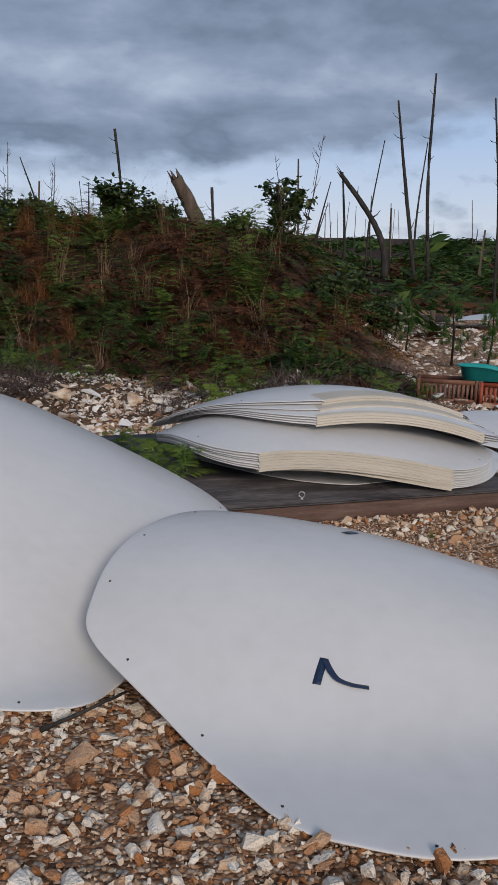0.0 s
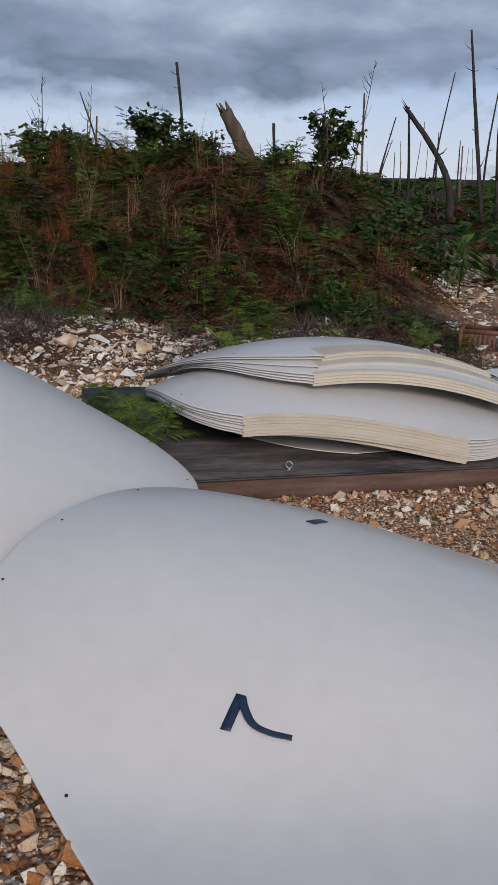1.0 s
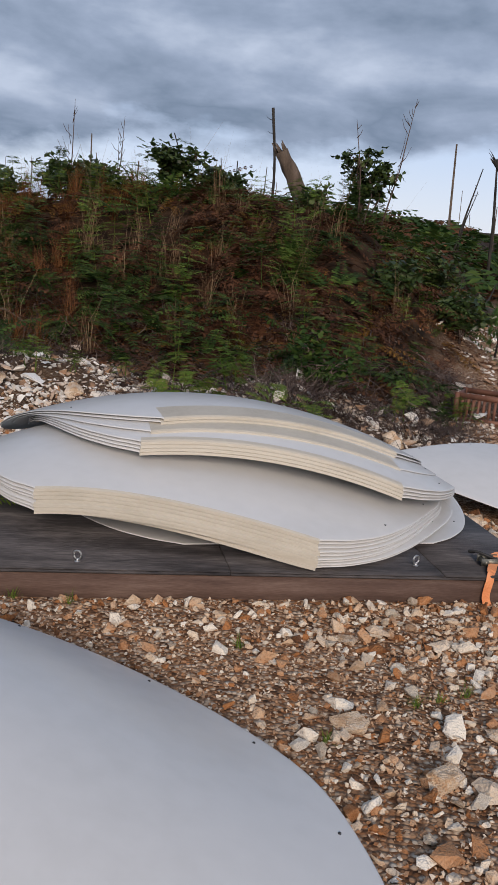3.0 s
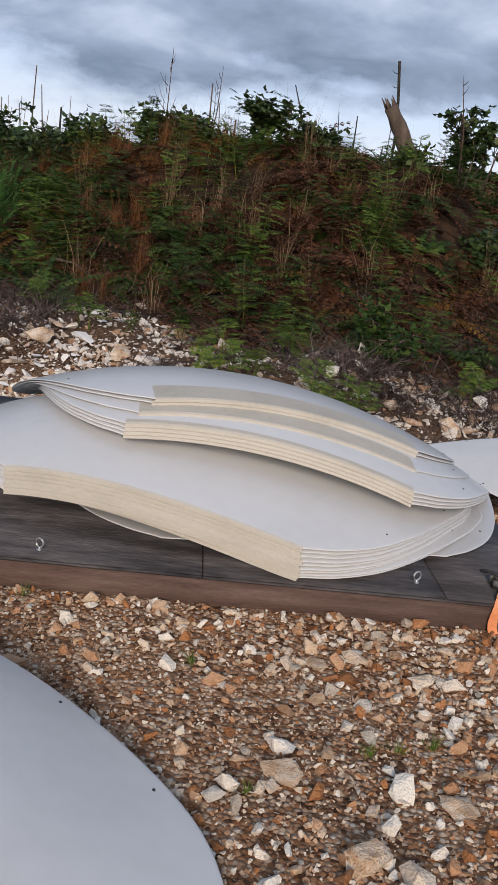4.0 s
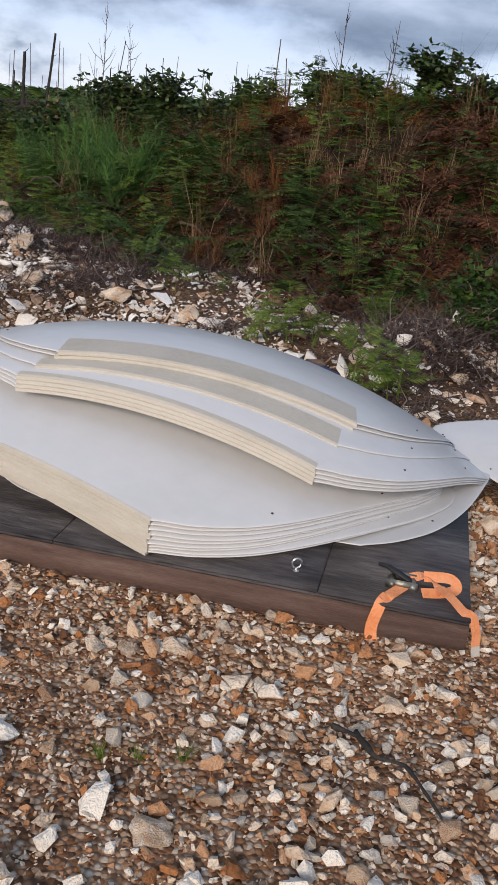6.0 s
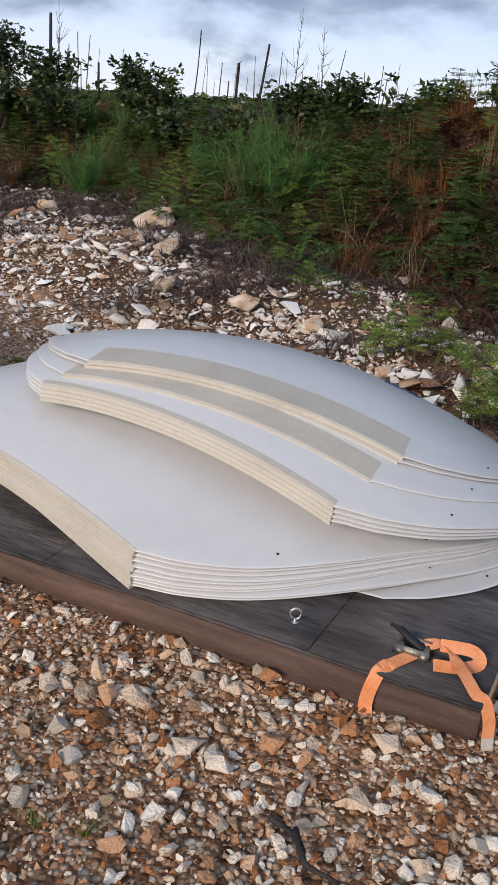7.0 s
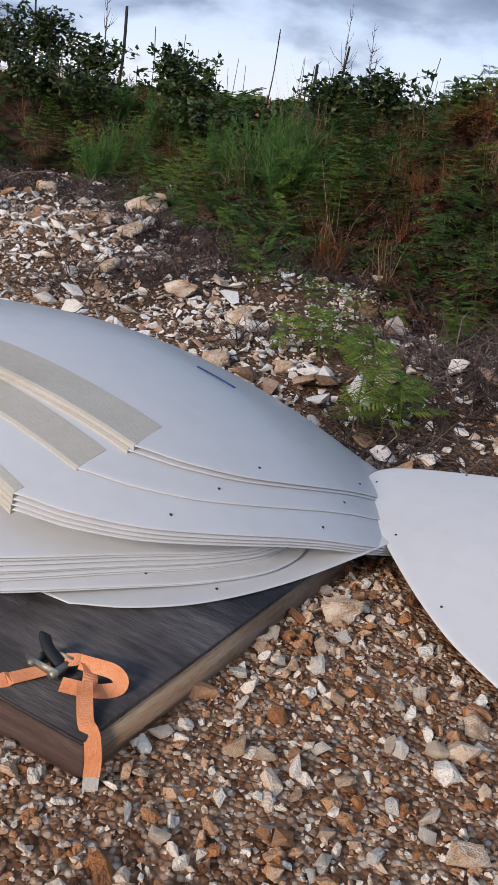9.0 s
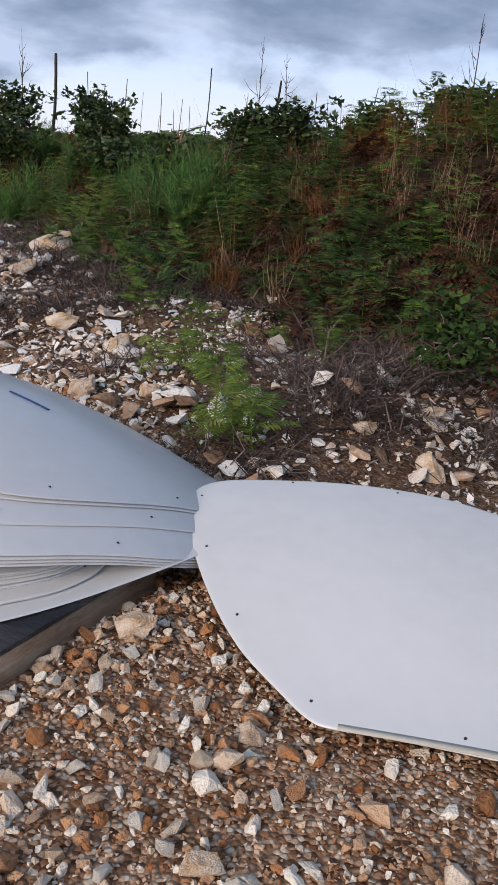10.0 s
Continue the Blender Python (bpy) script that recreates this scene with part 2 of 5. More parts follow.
M_TEAL = material("teal_plastic", ((0.3, (0.010, 0.20, 0.20)), (0.55, (0.018, 0.30, 0.30)), (0.8, (0.05, 0.38, 0.37))), 0.4, 3, 6, bump=0.03)

def dark_soil(mat):
    """Mixes a darker brown into the soil by a layer of the ground's own, broken up by noise."""
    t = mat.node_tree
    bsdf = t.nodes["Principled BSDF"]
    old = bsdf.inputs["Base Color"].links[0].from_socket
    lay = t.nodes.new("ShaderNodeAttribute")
    lay.attribute_name = "dark_soil"
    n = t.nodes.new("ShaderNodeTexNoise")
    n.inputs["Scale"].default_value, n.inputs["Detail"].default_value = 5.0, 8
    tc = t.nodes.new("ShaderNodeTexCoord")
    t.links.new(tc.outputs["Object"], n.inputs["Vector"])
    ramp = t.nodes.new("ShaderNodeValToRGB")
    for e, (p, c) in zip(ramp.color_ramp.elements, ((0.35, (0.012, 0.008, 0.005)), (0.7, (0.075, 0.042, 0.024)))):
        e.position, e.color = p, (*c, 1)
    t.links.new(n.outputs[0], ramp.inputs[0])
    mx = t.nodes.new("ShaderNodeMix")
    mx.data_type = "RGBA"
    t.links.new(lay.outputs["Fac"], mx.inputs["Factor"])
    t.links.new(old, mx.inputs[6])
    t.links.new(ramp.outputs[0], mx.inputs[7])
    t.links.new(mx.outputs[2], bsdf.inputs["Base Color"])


def pebbles(mat):
    """Breaks the soil up into fine chips: cells of their own colour, with dark joints and relief."""
    t = mat.node_tree
    bsdf = t.nodes["Principled BSDF"]
    old = bsdf.inputs["Base Color"].links[0].from_socket
    tc = t.nodes.new("ShaderNodeTexCoord")
    cell = t.nodes.new("ShaderNodeTexVoronoi")
    cell.inputs["Scale"].default_value = 62.0
    t.links.new(tc.outputs["Object"], cell.inputs["Vector"])
    hue = t.nodes.new("ShaderNodeSeparateColor")
    t.links.new(cell.outputs["Color"], hue.inputs[0])
    ramp = t.nodes.new("ShaderNodeValToRGB")
    el = ramp.color_ramp.elements
    for i in range(3):
        el.new(0.5)
    for e, (p, c) in zip(el, ((0.05, (0.06, 0.03, 0.017)), (0.3, (0.28, 0.13, 0.06)), (0.55, (0.41, 0.25, 0.15)), (0.8, (0.55, 0.41, 0.29)), (1.0, (0.68, 0.59, 0.48)))):
        e.position, e.color = p, (*c, 1)
    t.links.new(hue.outputs[0], ramp.inputs[0])
    edge = t.nodes.new("ShaderNodeMapRange")
    edge.inputs["From Min"].default_value, edge.inputs["From Max"].default_value = 0.35, 0.85
    edge.inputs["To Min"].default_value, edge.inputs["To Max"].default_value = 0.85, 0.0
    t.links.new(cell.outputs["Distance"], edge.inputs[0])
    mx = t.nodes.new("ShaderNodeMix")
    mx.data_type = "RGBA"
    t.links.new(edge.outputs[0], mx.inputs["Factor"])
    t.links.new(old, mx.inputs[6])
    t.links.new(ramp.outputs[0], mx.inputs[7])
    t.links.new(mx.outputs[2], bsdf.inputs["Base Color"])
    bump = t.nodes.new("ShaderNodeBump")
    bump.inputs["Strength"].default_value, bump.inputs["Distance"].default_value = 0.8, 0.012
    t.links.new(edge.outputs[0], bump.inputs["Height"])
    t.links.new(bump.outputs[0], bsdf.inputs["Normal"])


pebbles(M_GRAVEL)
dark_soil(M_GRAVEL)

# ---- the ground ----
def smooth(a, b, v):
    s = np.clip((v - a) / (b - a), 0, 1)
    return s * s * (3 - 2 * s)


def wave(x, y, seed, size):
    """Cheap smooth unevenness, about -1 to 1."""
    out = 0
    for i in range(5):
        a, f = seed * 1.7 + i * 2.1, (1 + 0.55 * i) / size
        out = out + np.sin(f * (x * math.cos(a) + y * math.sin(a)) + seed * 3.3 + i * 1.3) / (1 + 0.5 * i)
    return out / 2.2


def height(x, y):
    d = np.hypot(x - 1.5, y - 3.0)
    foot = 9.5 + 0.28 * np.clip(-x - 2.5, 0, 5) - 0.7 * np.clip(-x - 8.5, 0, 8) + 0.35 * wave(x, y * 0, 2, 1.3)
    end = 1 - smooth(0.3, 2.6, x - 0.05 * (y - 10))
    tall = 1.72 - 0.45 * smooth(-2.2, 0.4, x) - 0.75 * smooth(2.5, 7.0, -x)
    mound = (tall + 0.14 * wave(x, y, 5, 2.5)) * smooth(foot, foot + 5.0, y) * end
    rubble = 0.30 * smooth(6.9, 8.2, y + 0.10 * wave(x, y, 3, 0.6)) * (1 - smooth(0.3, 1.6, x)) * (0.75 + 0.45 * wave(x, y, 4, 0.9))
    plain = 0.12 * smooth(8, 14, y)
    far = 0.036 * np.clip(y + 0.35 * x - 13, 0, 1200) * smooth(12, 40, d) + 5 * smooth(250, 700, d) * (0.5 + 0.5 * wave(x, y, 7, 170))
    # gravel heaped against the deck's front and side
    u, v = 0.935 * (x - 2.07) + 0.355 * (y - 5.385), -0.355 * (x - 2.07) + 0.935 * (y - 5.385)
    off = np.hypot(np.maximum(np.maximum(u, -2.6 - u), 0), np.maximum(np.maximum(-v, v - 1.2), 0))
    plain = plain + 0.038 * np.exp(-(off / 0.30) ** 2)
    rough = 0.012 * wave(x, y, 1, 0.35) + 0.02 * wave(x, y, 6, 0.12) * smooth(7, 8, y)
    return mound + np.maximum(rubble, 0) * smooth(6.9, 7.4, y) + plain + far + rough * (1 - smooth(20, 60, d))


def bank(x, y):
    """How thickly the bank is overgrown."""
    foot = 9.35 + 0.28 * np.clip(-x - 2.5, 0, 5) - 0.7 * np.clip(-x - 8.5, 0, 8) + 0.35 * wave(x, y * 0, 2, 1.3)
    inner = smooth(foot - 0.3, foot + 0.6, y) * (1 - smooth(0.5, 2.2, x - 0.10 * (y - 10)))
    return inner * (1 - 0.25 * smooth(15, 22, y))


def mesh_of(name, verts, faces, mat, flat=True):
    """A mesh from arrays: verts (n, 3) and faces (m, 3 or 4)."""
    verts, faces = np.asarray(verts, np.float32), np.asarray(faces, np.int32)
    me = bpy.data.meshes.new(name)
    k = faces.shape[1]
    me.vertices.add(len(verts))
    me.vertices.foreach_set("co", verts.ravel())
    me.loops.add(faces.size)
    me.loops.foreach_set("vertex_index", faces.ravel())
    me.polygons.add(len(faces))
    me.polygons.foreach_set("loop_start", np.arange(0, faces.size, k, dtype=np.int32))
    me.polygons.foreach_set("use_smooth", np.full(len(faces), not flat))
    me.update(calc_edges=True)
    me.validate()
    me.materials.append(mat)
    return me


def part(name, bm, mat, parent, label="", flat=False):
    """Links a bmesh as one mesh object under a thing or a part."""
    me = bpy.data.meshes.new(name)
    bm.normal_update()
    bm.to_mesh(me)
    bm.free()
    me.materials.append(mat)
    for p in me.polygons:
        p.use_smooth = not flat
    ob = new(name, me)
    ob.parent = parent
    return tagged(ob, label)


def axis(lo, hi, fine_lo, fine_hi, step, grow):
    mid = list(np.arange(fine_lo, fine_hi + step / 2, step))
    left, right, s = [fine_lo], [fine_hi], step
    while left[-1] > lo or right[-1] < hi:
        s *= grow
        left.append(left[-1] - s), right.append(right[-1] + s)
    return np.array(left[:0:-1] + mid + right[1:])


gx, gy = axis(-3000, 3000, -8.0, 5.5, 0.075, 1.16), axis(-3000, 3000, 1.0, 14.0, 0.075, 1.16)
GX, GY = np.meshgrid(gx, gy)
# soil is darker brown on the overgrown bank, the scree and the far plain
gi = np.arange(GX.size).reshape(GX.shape)
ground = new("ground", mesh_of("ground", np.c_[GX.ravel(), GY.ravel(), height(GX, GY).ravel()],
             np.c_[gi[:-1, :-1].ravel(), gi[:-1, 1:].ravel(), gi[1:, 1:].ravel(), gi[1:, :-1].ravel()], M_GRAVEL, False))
dark_layer = ground.data.attributes.new("dark_soil", "FLOAT", "POINT")
dark_layer.data.foreach_set("value", np.clip(bank(GX, GY) + smooth(26, 34, GY) + smooth(10, 14, -GX) + 0.65 * smooth(7.0, 7.8, GY + 0.2 * wave(GX, GY, 3, 0.6)) * (1 - smooth(1.2, 2.2, GX)), 0, 1).ravel().astype(np.float32))
tagged(ground, "brown stony soil rising to an overgrown bank", "ground", kind="structure")

def ribbon(points, normals, wide, thick=0.0022):
    """A flat band along points; normals give the way its face looks."""
    bm = bmesh.new()
    rows = []
    for i, (p, n) in enumerate(zip(points, normals)):
        d = (Vector(points[min(i + 1, len(points) - 1)]) - Vector(points[max(i - 1, 0)])).normalized()
        n = Vector(n)
        n = (n - d * n.dot(d)).normalized()
        s = d.cross(n) * wide / 2
        p = Vector(p)
        rows.append([bm.verts.new(p + s + n * thick / 2), bm.verts.new(p - s + n * thick / 2), bm.verts.new(p - s - n * thick / 2), bm.verts.new(p + s - n * thick / 2)])
    for a, b in zip(rows, rows[1:]):
        for k in range(4):
            bm.faces.new((a[k], a[(k + 1) % 4], b[(k + 1) % 4], b[k]))
    bm.faces.new(rows[0][::-1]), bm.faces.new(rows[-1])
    return bm


def bend(points, n=6):
    """More points along a smooth line."""
    p = [np.array(q, float) for q in points]
    p = [2 * p[0] - p[1], *p, 2 * p[-1] - p[-2]]
    out = []
    for a, b, c, d in zip(p, p[1:], p[2:], p[3:]):
        for t in np.arange(n) / n:
            out.append(0.5 * (2 * b + (c - a) * t + (2 * a - 5 * b + 4 * c - d) * t * t + (3 * b - a - 3 * c + d) * t ** 3))
    return out + [p[-2]]


# ---- fibreglass panels ----
def outline(points, n):
    """A closed smooth line through control points (x, y), n steps to each."""
    p = np.array(points, float)
    a, b, c, d = np.roll(p, 1, 0), p, np.roll(p, -1, 0), np.roll(p, -2, 0)
    t = (np.arange(n) / n)[None, :, None]
    a, b, c, d = (q[:, None, :] for q in (a, b, c, d))
    q = 0.5 * (2 * b + (c - a) * t + (2 * a - 5 * b + 4 * c - d) * t * t + (3 * b - a - 3 * c + d) * t ** 3)
    return q.reshape(-1, 2)


def shell_mesh(name, rim, centre, surface, thick, rings=9):
    """A curved sheet: rings of the outline shrunk towards the centre, laid on a surface z(x, y), with a rounded rim and an underside."""
    rim, centre = np.asarray(rim), np.asarray(centre)
    n = len(rim)
    steps = [1.0, 0.997, 0.99] + list(np.linspace(0.96, 0.08, rings))
    drop = [0.35 * thick, 0.1 * thick, 0] + [0] * rings
    V, F = [], []
    for sgn in (0, 1):
        for s, dr in zip(steps, drop):
            q = centre + (rim - centre) * s
            z = surface(q[:, 0], q[:, 1])
            V.append(np.c_[q, z - dr if sgn == 0 else z - thick + dr * 0.5])
        V.append(np.array([[*centre, float(surface(centre[:1], centre[1:])[0]) - thick * sgn]]))
    k = len(steps)
    side = k * n + 1
    i = np.arange(n)
    j = (i + 1) % n
    for sgn in (0, 1):
        o = sgn * side
        for r in range(k - 1):
            quad = np.c_[o + r * n + i, o + r * n + j, o + (r + 1) * n + j, o + (r + 1) * n + i]
            F.append(quad if sgn == 0 else quad[:, ::-1])
        c = np.full(n, o + k * n)
        last = np.c_[o + (k - 1) * n + i, o + (k - 1) * n + j, c, c]
        F.append(last if sgn == 0 else last[:, ::-1])
    F.append(np.c_[side + i, side + j, j, i])
    V, F = np.concatenate(V), np.concatenate(F)
    bm = bmesh.new()
    vs = [bm.verts.new(v) for v in V]
    for f in F:
        bm.faces.new([vs[q] for q in dict.fromkeys(f)])
    return bm


def holes(panel, rim, centre, surface, spacing, inset=0.045, closed=True):
    """Drilled fixing holes along the rim: solid black discs, the shade inside each hole put into their colour."""
    step = np.r_[0, np.cumsum(np.hypot(*np.diff(np.r_[rim, rim[:1]] if closed else rim, axis=0).T))]
    for s in np.arange(spacing * 0.75, step[-1] - (0 if closed else 0.25), spacing):
        i = int(np.searchsorted(step, s)) % len(rim)
        q = rim[i] + (centre - rim[i]) / np.hypot(*(centre - rim[i])) * inset
        bm = bmesh.new()
        bmesh.ops.create_cone(bm, cap_ends=True, segments=10, radius1=0.0045, radius2=0.004, depth=0.005)
        bm.transform(Matrix.Translation((*q, float(surface(q[:1], q[1:])[0]))))
        part("drilled_hole", bm, M_DARK, panel)


def loose_panel(label, rim, centre, form, settle=0.05, spacing=0.403):
    """A single panel lying on the gravel: curved as form(x, y) says, settling flat where it meets the ground."""
    rim, centre = outline(rim, 8), np.array(centre)

    def surface(x, y):
        return 0.024 + settle * np.logaddexp(0, (form(x, y) - 0.024) / settle)
    panel = part("fibreglass_panel", shell_mesh("panel", rim, centre, surface, 0.007, 24), M_SHELL, None)
    tagged(panel, label, "panel", "loose dish panels")
    holes(panel, rim, centre, surface, spacing)
    return panel, surface


A_RIM = ((-0.555, 2.93), (-0.52, 2.73), (-0.26, 2.43), (-0.06, 2.17), (0.07, 2.0), (0.22, 1.915), (0.52, 1.87), (1.0, 2.02), (1.42, 2.50), (1.57, 3.10), (1.38, 3.66), (1.10, 3.94),
         (0.60, 4.13), (0.12, 4.10), (-0.24, 3.80), (-0.485, 3.30))
panel_a, surf_a = loose_panel("white glossy domed fibreglass panel with navy tape scraps lying on gravel", A_RIM, (0.45, 3.0),
                              lambda x, y: 0.359 - 0.139 * (x + 0.167) ** 2 - 0.292 * (y - 3.457) ** 2 - 0.076 * (x + 0.167) * (y - 3.457) - 0.026 * np.maximum(0, 2.75 - y) ** 2)
C_RIM = ((-0.60, 2.54), (-0.42, 2.75), (-0.30, 3.3), (-0.22, 3.8), (-0.10, 4.33), (-0.40, 4.75), (-1.05, 5.0), (-1.8, 4.9), (-2.3, 4.3), (-2.3, 3.4), (-1.8, 2.78), (-1.1, 2.56))
panel_c, surf_c = loose_panel("white domed fibreglass panel partly under another panel on gravel", C_RIM, (-1.3, 3.75),
                              lambda x, y: 0.19 + 0.45 * (-0.15 - x) - 0.17 * (y - 4.3) ** 2 - 0.28 * np.maximum(0, -1.1 - x) ** 2)
B_RIM = ((2.48, 6.49), (2.60, 6.585), (2.80, 6.74), (3.26, 7.10), (3.55, 7.6), (3.5, 8.05), (3.05, 8.15), (2.45, 7.78), (2.15, 7.65), (1.93, 7.55), (1.71, 7.40), (1.48, 7.23), (1.29, 7.09),
         (1.285, 6.97), (1.41, 6.85), (1.60, 6.72), (1.865, 6.587), (2.10, 6.505), (2.31, 6.475), (2.42, 6.468))
panel_b, surf_b = loose_panel("white domed fibreglass panel resting on gravel against a stack", B_RIM, (2.35, 7.35),
                              lambda x, y: 0.275 - 0.15 * ((x - 1.75) ** 2 + (y - 7.60) ** 2))

cut = bend([(2.49, 6.503), (2.61, 6.600), (2.80, 6.755), (3.02, 6.925), (3.25, 7.115)], 6)
cut = [(q[0], q[1], float(surf_b(np.array([q[0]]), np.array([q[1]]))[0]) + 0.001) for q in cut]
part("edge_strip", ribbon(cut, [(0, 0, 1)] * len(cut), 0.030, 0.0025), M_STRIP, panel_b, "bare cream laminate strip")

# the petal mould: a straight front edge, flaring sides, a bowed back
HALF = 0.555
FLARE = ((0.69, 0.085), (0.83, 0.235), (0.955, 0.47), (1.06, 0.77), (1.12, 1.0), (1.13, 1.2), (1.04, 1.39), (0.78, 1.55), (0.40, 1.64))
PC = np.array((0.0, 0.75))


def petal_rim():
    """The petal's outline from the right front corner round the back to the left one, then along the straight front."""
    right = [(HALF, 0.0), *FLARE]
    pts = np.array([(HALF - 0.12, -0.09), *right, (0, 1.67), *[(-x, y) for x, y in right[::-1]], (-HALF + 0.12, -0.09)])
    out = []
    for a, b, c, d in zip(pts, pts[1:], pts[2:], pts[3:]):
        for t in np.arange(8) / 8:
            out.append(0.5 * (2 * b + (c - a) * t + (2 * a - 5 * b + 4 * c - d) * t * t + (3 * b - a - 3 * c + d) * t ** 3))
    return np.array(out + [(x, 0.0) for x in np.linspace(-HALF, HALF, 25)[:-1]]) - PC


PETAL_RIM = petal_rim()


def turned(front, turn):
    """The plan of a petal whose front edge has its middle at front: local (x, y) from that middle to the world."""
    c, s = math.cos(radians(turn)), math.sin(radians(turn))
    return lambda q: np.asarray(front) + np.c_[c * q[:, 0] - s * q[:, 1], s * q[:, 0] + c * q[:, 1]]


def strip_mesh(plan, surface, wide, thick, proud=0.0015):
    """The bare laminate along a panel's straight edge: a band on top turned down over the thick cut edge."""
    bm = bmesh.new()
    rows = []
    for x in np.linspace(-HALF, HALF, 25):
        prof = [(wide, proud), (0.005, proud), (-0.004, -0.003), (-0.004, -thick + 0.001), (0.02, -thick)]
        q = plan(np.array([(x, y) for y, dz in prof]))
        z = surface(q[:, 0], q[:, 1])
        rows.append([bm.verts.new((*p, h + dz)) for p, h, (y, dz) in zip(q, z, prof)])
    for a, b in zip(rows, rows[1:]):
        for q in range(len(a) - 1):
            bm.faces.new((a[q], a[q + 1], b[q + 1], b[q]))
    for row in (rows[0], rows[-1]):
        bm.faces.new(row)
    bmesh.ops.recalc_face_normals(bm, faces=bm.faces)
    return bm


def petal_panel(front, turn, surface, wide, label, group, thick=0.0045, edge=0.0152, spacing=0.55):
    plan = turned(front, turn)
    rim, centre = plan(PETAL_RIM + PC), plan(PC[None])[0]
    panel = part("fibreglass_panel", shell_mesh("panel", rim, centre, surface, thick, 16), M_SHELL, None)
    if wide:
        part("edge_strip", strip_mesh(plan, surface, wide, edge), M_STRIP, panel, "bare cream laminate strip", True)
    holes(panel, rim[:-24], centre, surface, spacing, 0.05, False)
    return tagged(panel, label, "panel", group)


def nested(form, i, front, turn, floor):
    """The i-th panel down in a nest: close to the one above, but held apart along the front by the thick edges."""
    c, s = math.cos(radians(turn)), math.sin(radians(turn))

    def surface(x, y):
        behind = np.maximum(0, -s * (x - front[0]) + c * (y - front[1]))
        z = form(x, y) - i * (0.0075 + 0.0075 * np.exp(-behind / 0.45))
        return floor + 0.02 * np.logaddexp(0, (z - floor) / 0.02)
    return surface


UP_APEX, UP_K = (0.514, 5.713, 0.649), 0.211
LOW_APEX, LOW_K = (-0.294, 5.769, 0.539), (0.08, 0.14)


def over(x, y):
    return UP_APEX[2] - UP_K * ((x - UP_APEX[0]) ** 2 + (y - UP_APEX[1]) ** 2)


def beneath(x, y):
    """The lower nest's top: a flatter dome that sags where the upper nest lies on it."""
    own = LOW_APEX[2] - LOW_K[0] * (x - LOW_APEX[0]) ** 2 - LOW_K[1] * (y - LOW_APEX[1]) ** 2
    gap = over(x, y) - 0.085 - own
    return own - 0.05 * np.logaddexp(0, -gap / 0.05)


lay = random.Random(3)
for i in range(9):
    front = (0.595 + lay.gauss(0, 0.004), 4.961 - 0.006 * (i in (4, 5)) + 0.03 * (i > 6) + lay.gauss(0, 0.0012))
    turn = 5.0 - 0.05 * i - 3.0 * (i > 6)
    petal_panel(front, turn, nested(beneath, i, front, turn, 0.165 + 0.004 * (8 - i)), 0.006, "white domed fibreglass panel nested in a stack on a timber deck", "lower stack of dish panels")
UPPER = (((0.908, 5.603), 29.2, 0.155), ((0.900, 5.592), 28.4, 0.10), ((0.905, 5.47), 23.0, 0.12), ((0.907, 5.340), 16.7, 0.03), ((0.909, 5.339), 16.7, 0.006), ((0.907, 5.337), 16.6, 0.006),
         ((0.905, 5.338), 16.5, 0.006))
for i, (front, turn, wide) in enumerate(UPPER):
    petal_panel(front, turn, nested(over, i, front, turn, 0.04), wide, "white domed fibreglass panel nested in the upper stack", "upper stack of dish panels")
petal_panel((1.10, 5.345), 26.0, lambda x, y: 0.168 - 0.010 * ((x - 0.8) ** 2 + (y - 5.9) ** 2), 0, "white fibreglass panel lying flat on a timber deck under a stack", "lower stack of dish panels")

# ---- timber deck ----
DECK = pose(2.07, 5.385, 0, 0, 0, 20.8)      # its near right corner; it runs to -x and +y from there
DW, DD, DH = 2.62, 2.20, 0.145
XD, D1 = 1.32, 1.27                          # the right-hand section is narrower


def box_mesh(x0, x1, y0, y1, z0, z1, bevel=0.003, cuts=0):
    bm = bmesh.new()
    bmesh.ops.create_cube(bm, size=1)
    bm.transform(Matrix.Translation(((x0 + x1) / 2, (y0 + y1) / 2, (z0 + z1) / 2)) @ Matrix.Diagonal((x1 - x0, y1 - y0, z1 - z0, 1)))
    if bevel:
        bmesh.ops.bevel(bm, geom=list(bm.edges), offset=bevel, segments=2, affect="EDGES")
    return bm


deck = tagged(new("timber_deck"), "low weathered plywood and timber deck lying on gravel", "deck")
deck.matrix_world = DECK
part("front_beam", box_mesh(-DW, 0, 0, 0.04, 0.0, DH - 0.024), M_BEAM, deck, "reddish brown weathered timber beam")
part("side_beam", box_mesh(-0.04, 0, 0.041, D1, 0.0, DH - 0.020), M_PALE_BEAM, deck, "pale brown split timber beam")
part("side_beam", box_mesh(-DW, -DW + 0.04, 0.041, DD, 0.0, DH - 0.020), M_PALE_BEAM, deck)
part("side_beam", box_mesh(-XD - 0.04, -XD, D1 + 0.001, DD, 0.0, DH - 0.020), M_PALE_BEAM, deck)
part("back_beam", box_mesh(-DW + 0.041, -XD - 0.041, DD - 0.04, DD, 0.0, DH - 0.022), M_BEAM, deck)
part("back_beam", box_mesh(-XD, -0.041, D1 - 0.04, D1, 0.0, DH - 0.022), M_BEAM, deck)
part("lower_sheet", box_mesh(-XD + 0.001, -0.003, -0.004, D1, DH - 0.019, DH - 0.010, 0.002), M_PLY, deck)
part("lower_sheet", box_mesh(-DW, -XD - 0.001, -0.004, DD, DH - 0.019, DH - 0.010, 0.002), M_PLY, deck)
part("plywood_sheet", box_mesh(-DW, -XD - 0.002, -0.002, DD, DH - 0.009, DH, 0.002), M_PLY, deck, "dark weathered plywood sheet")
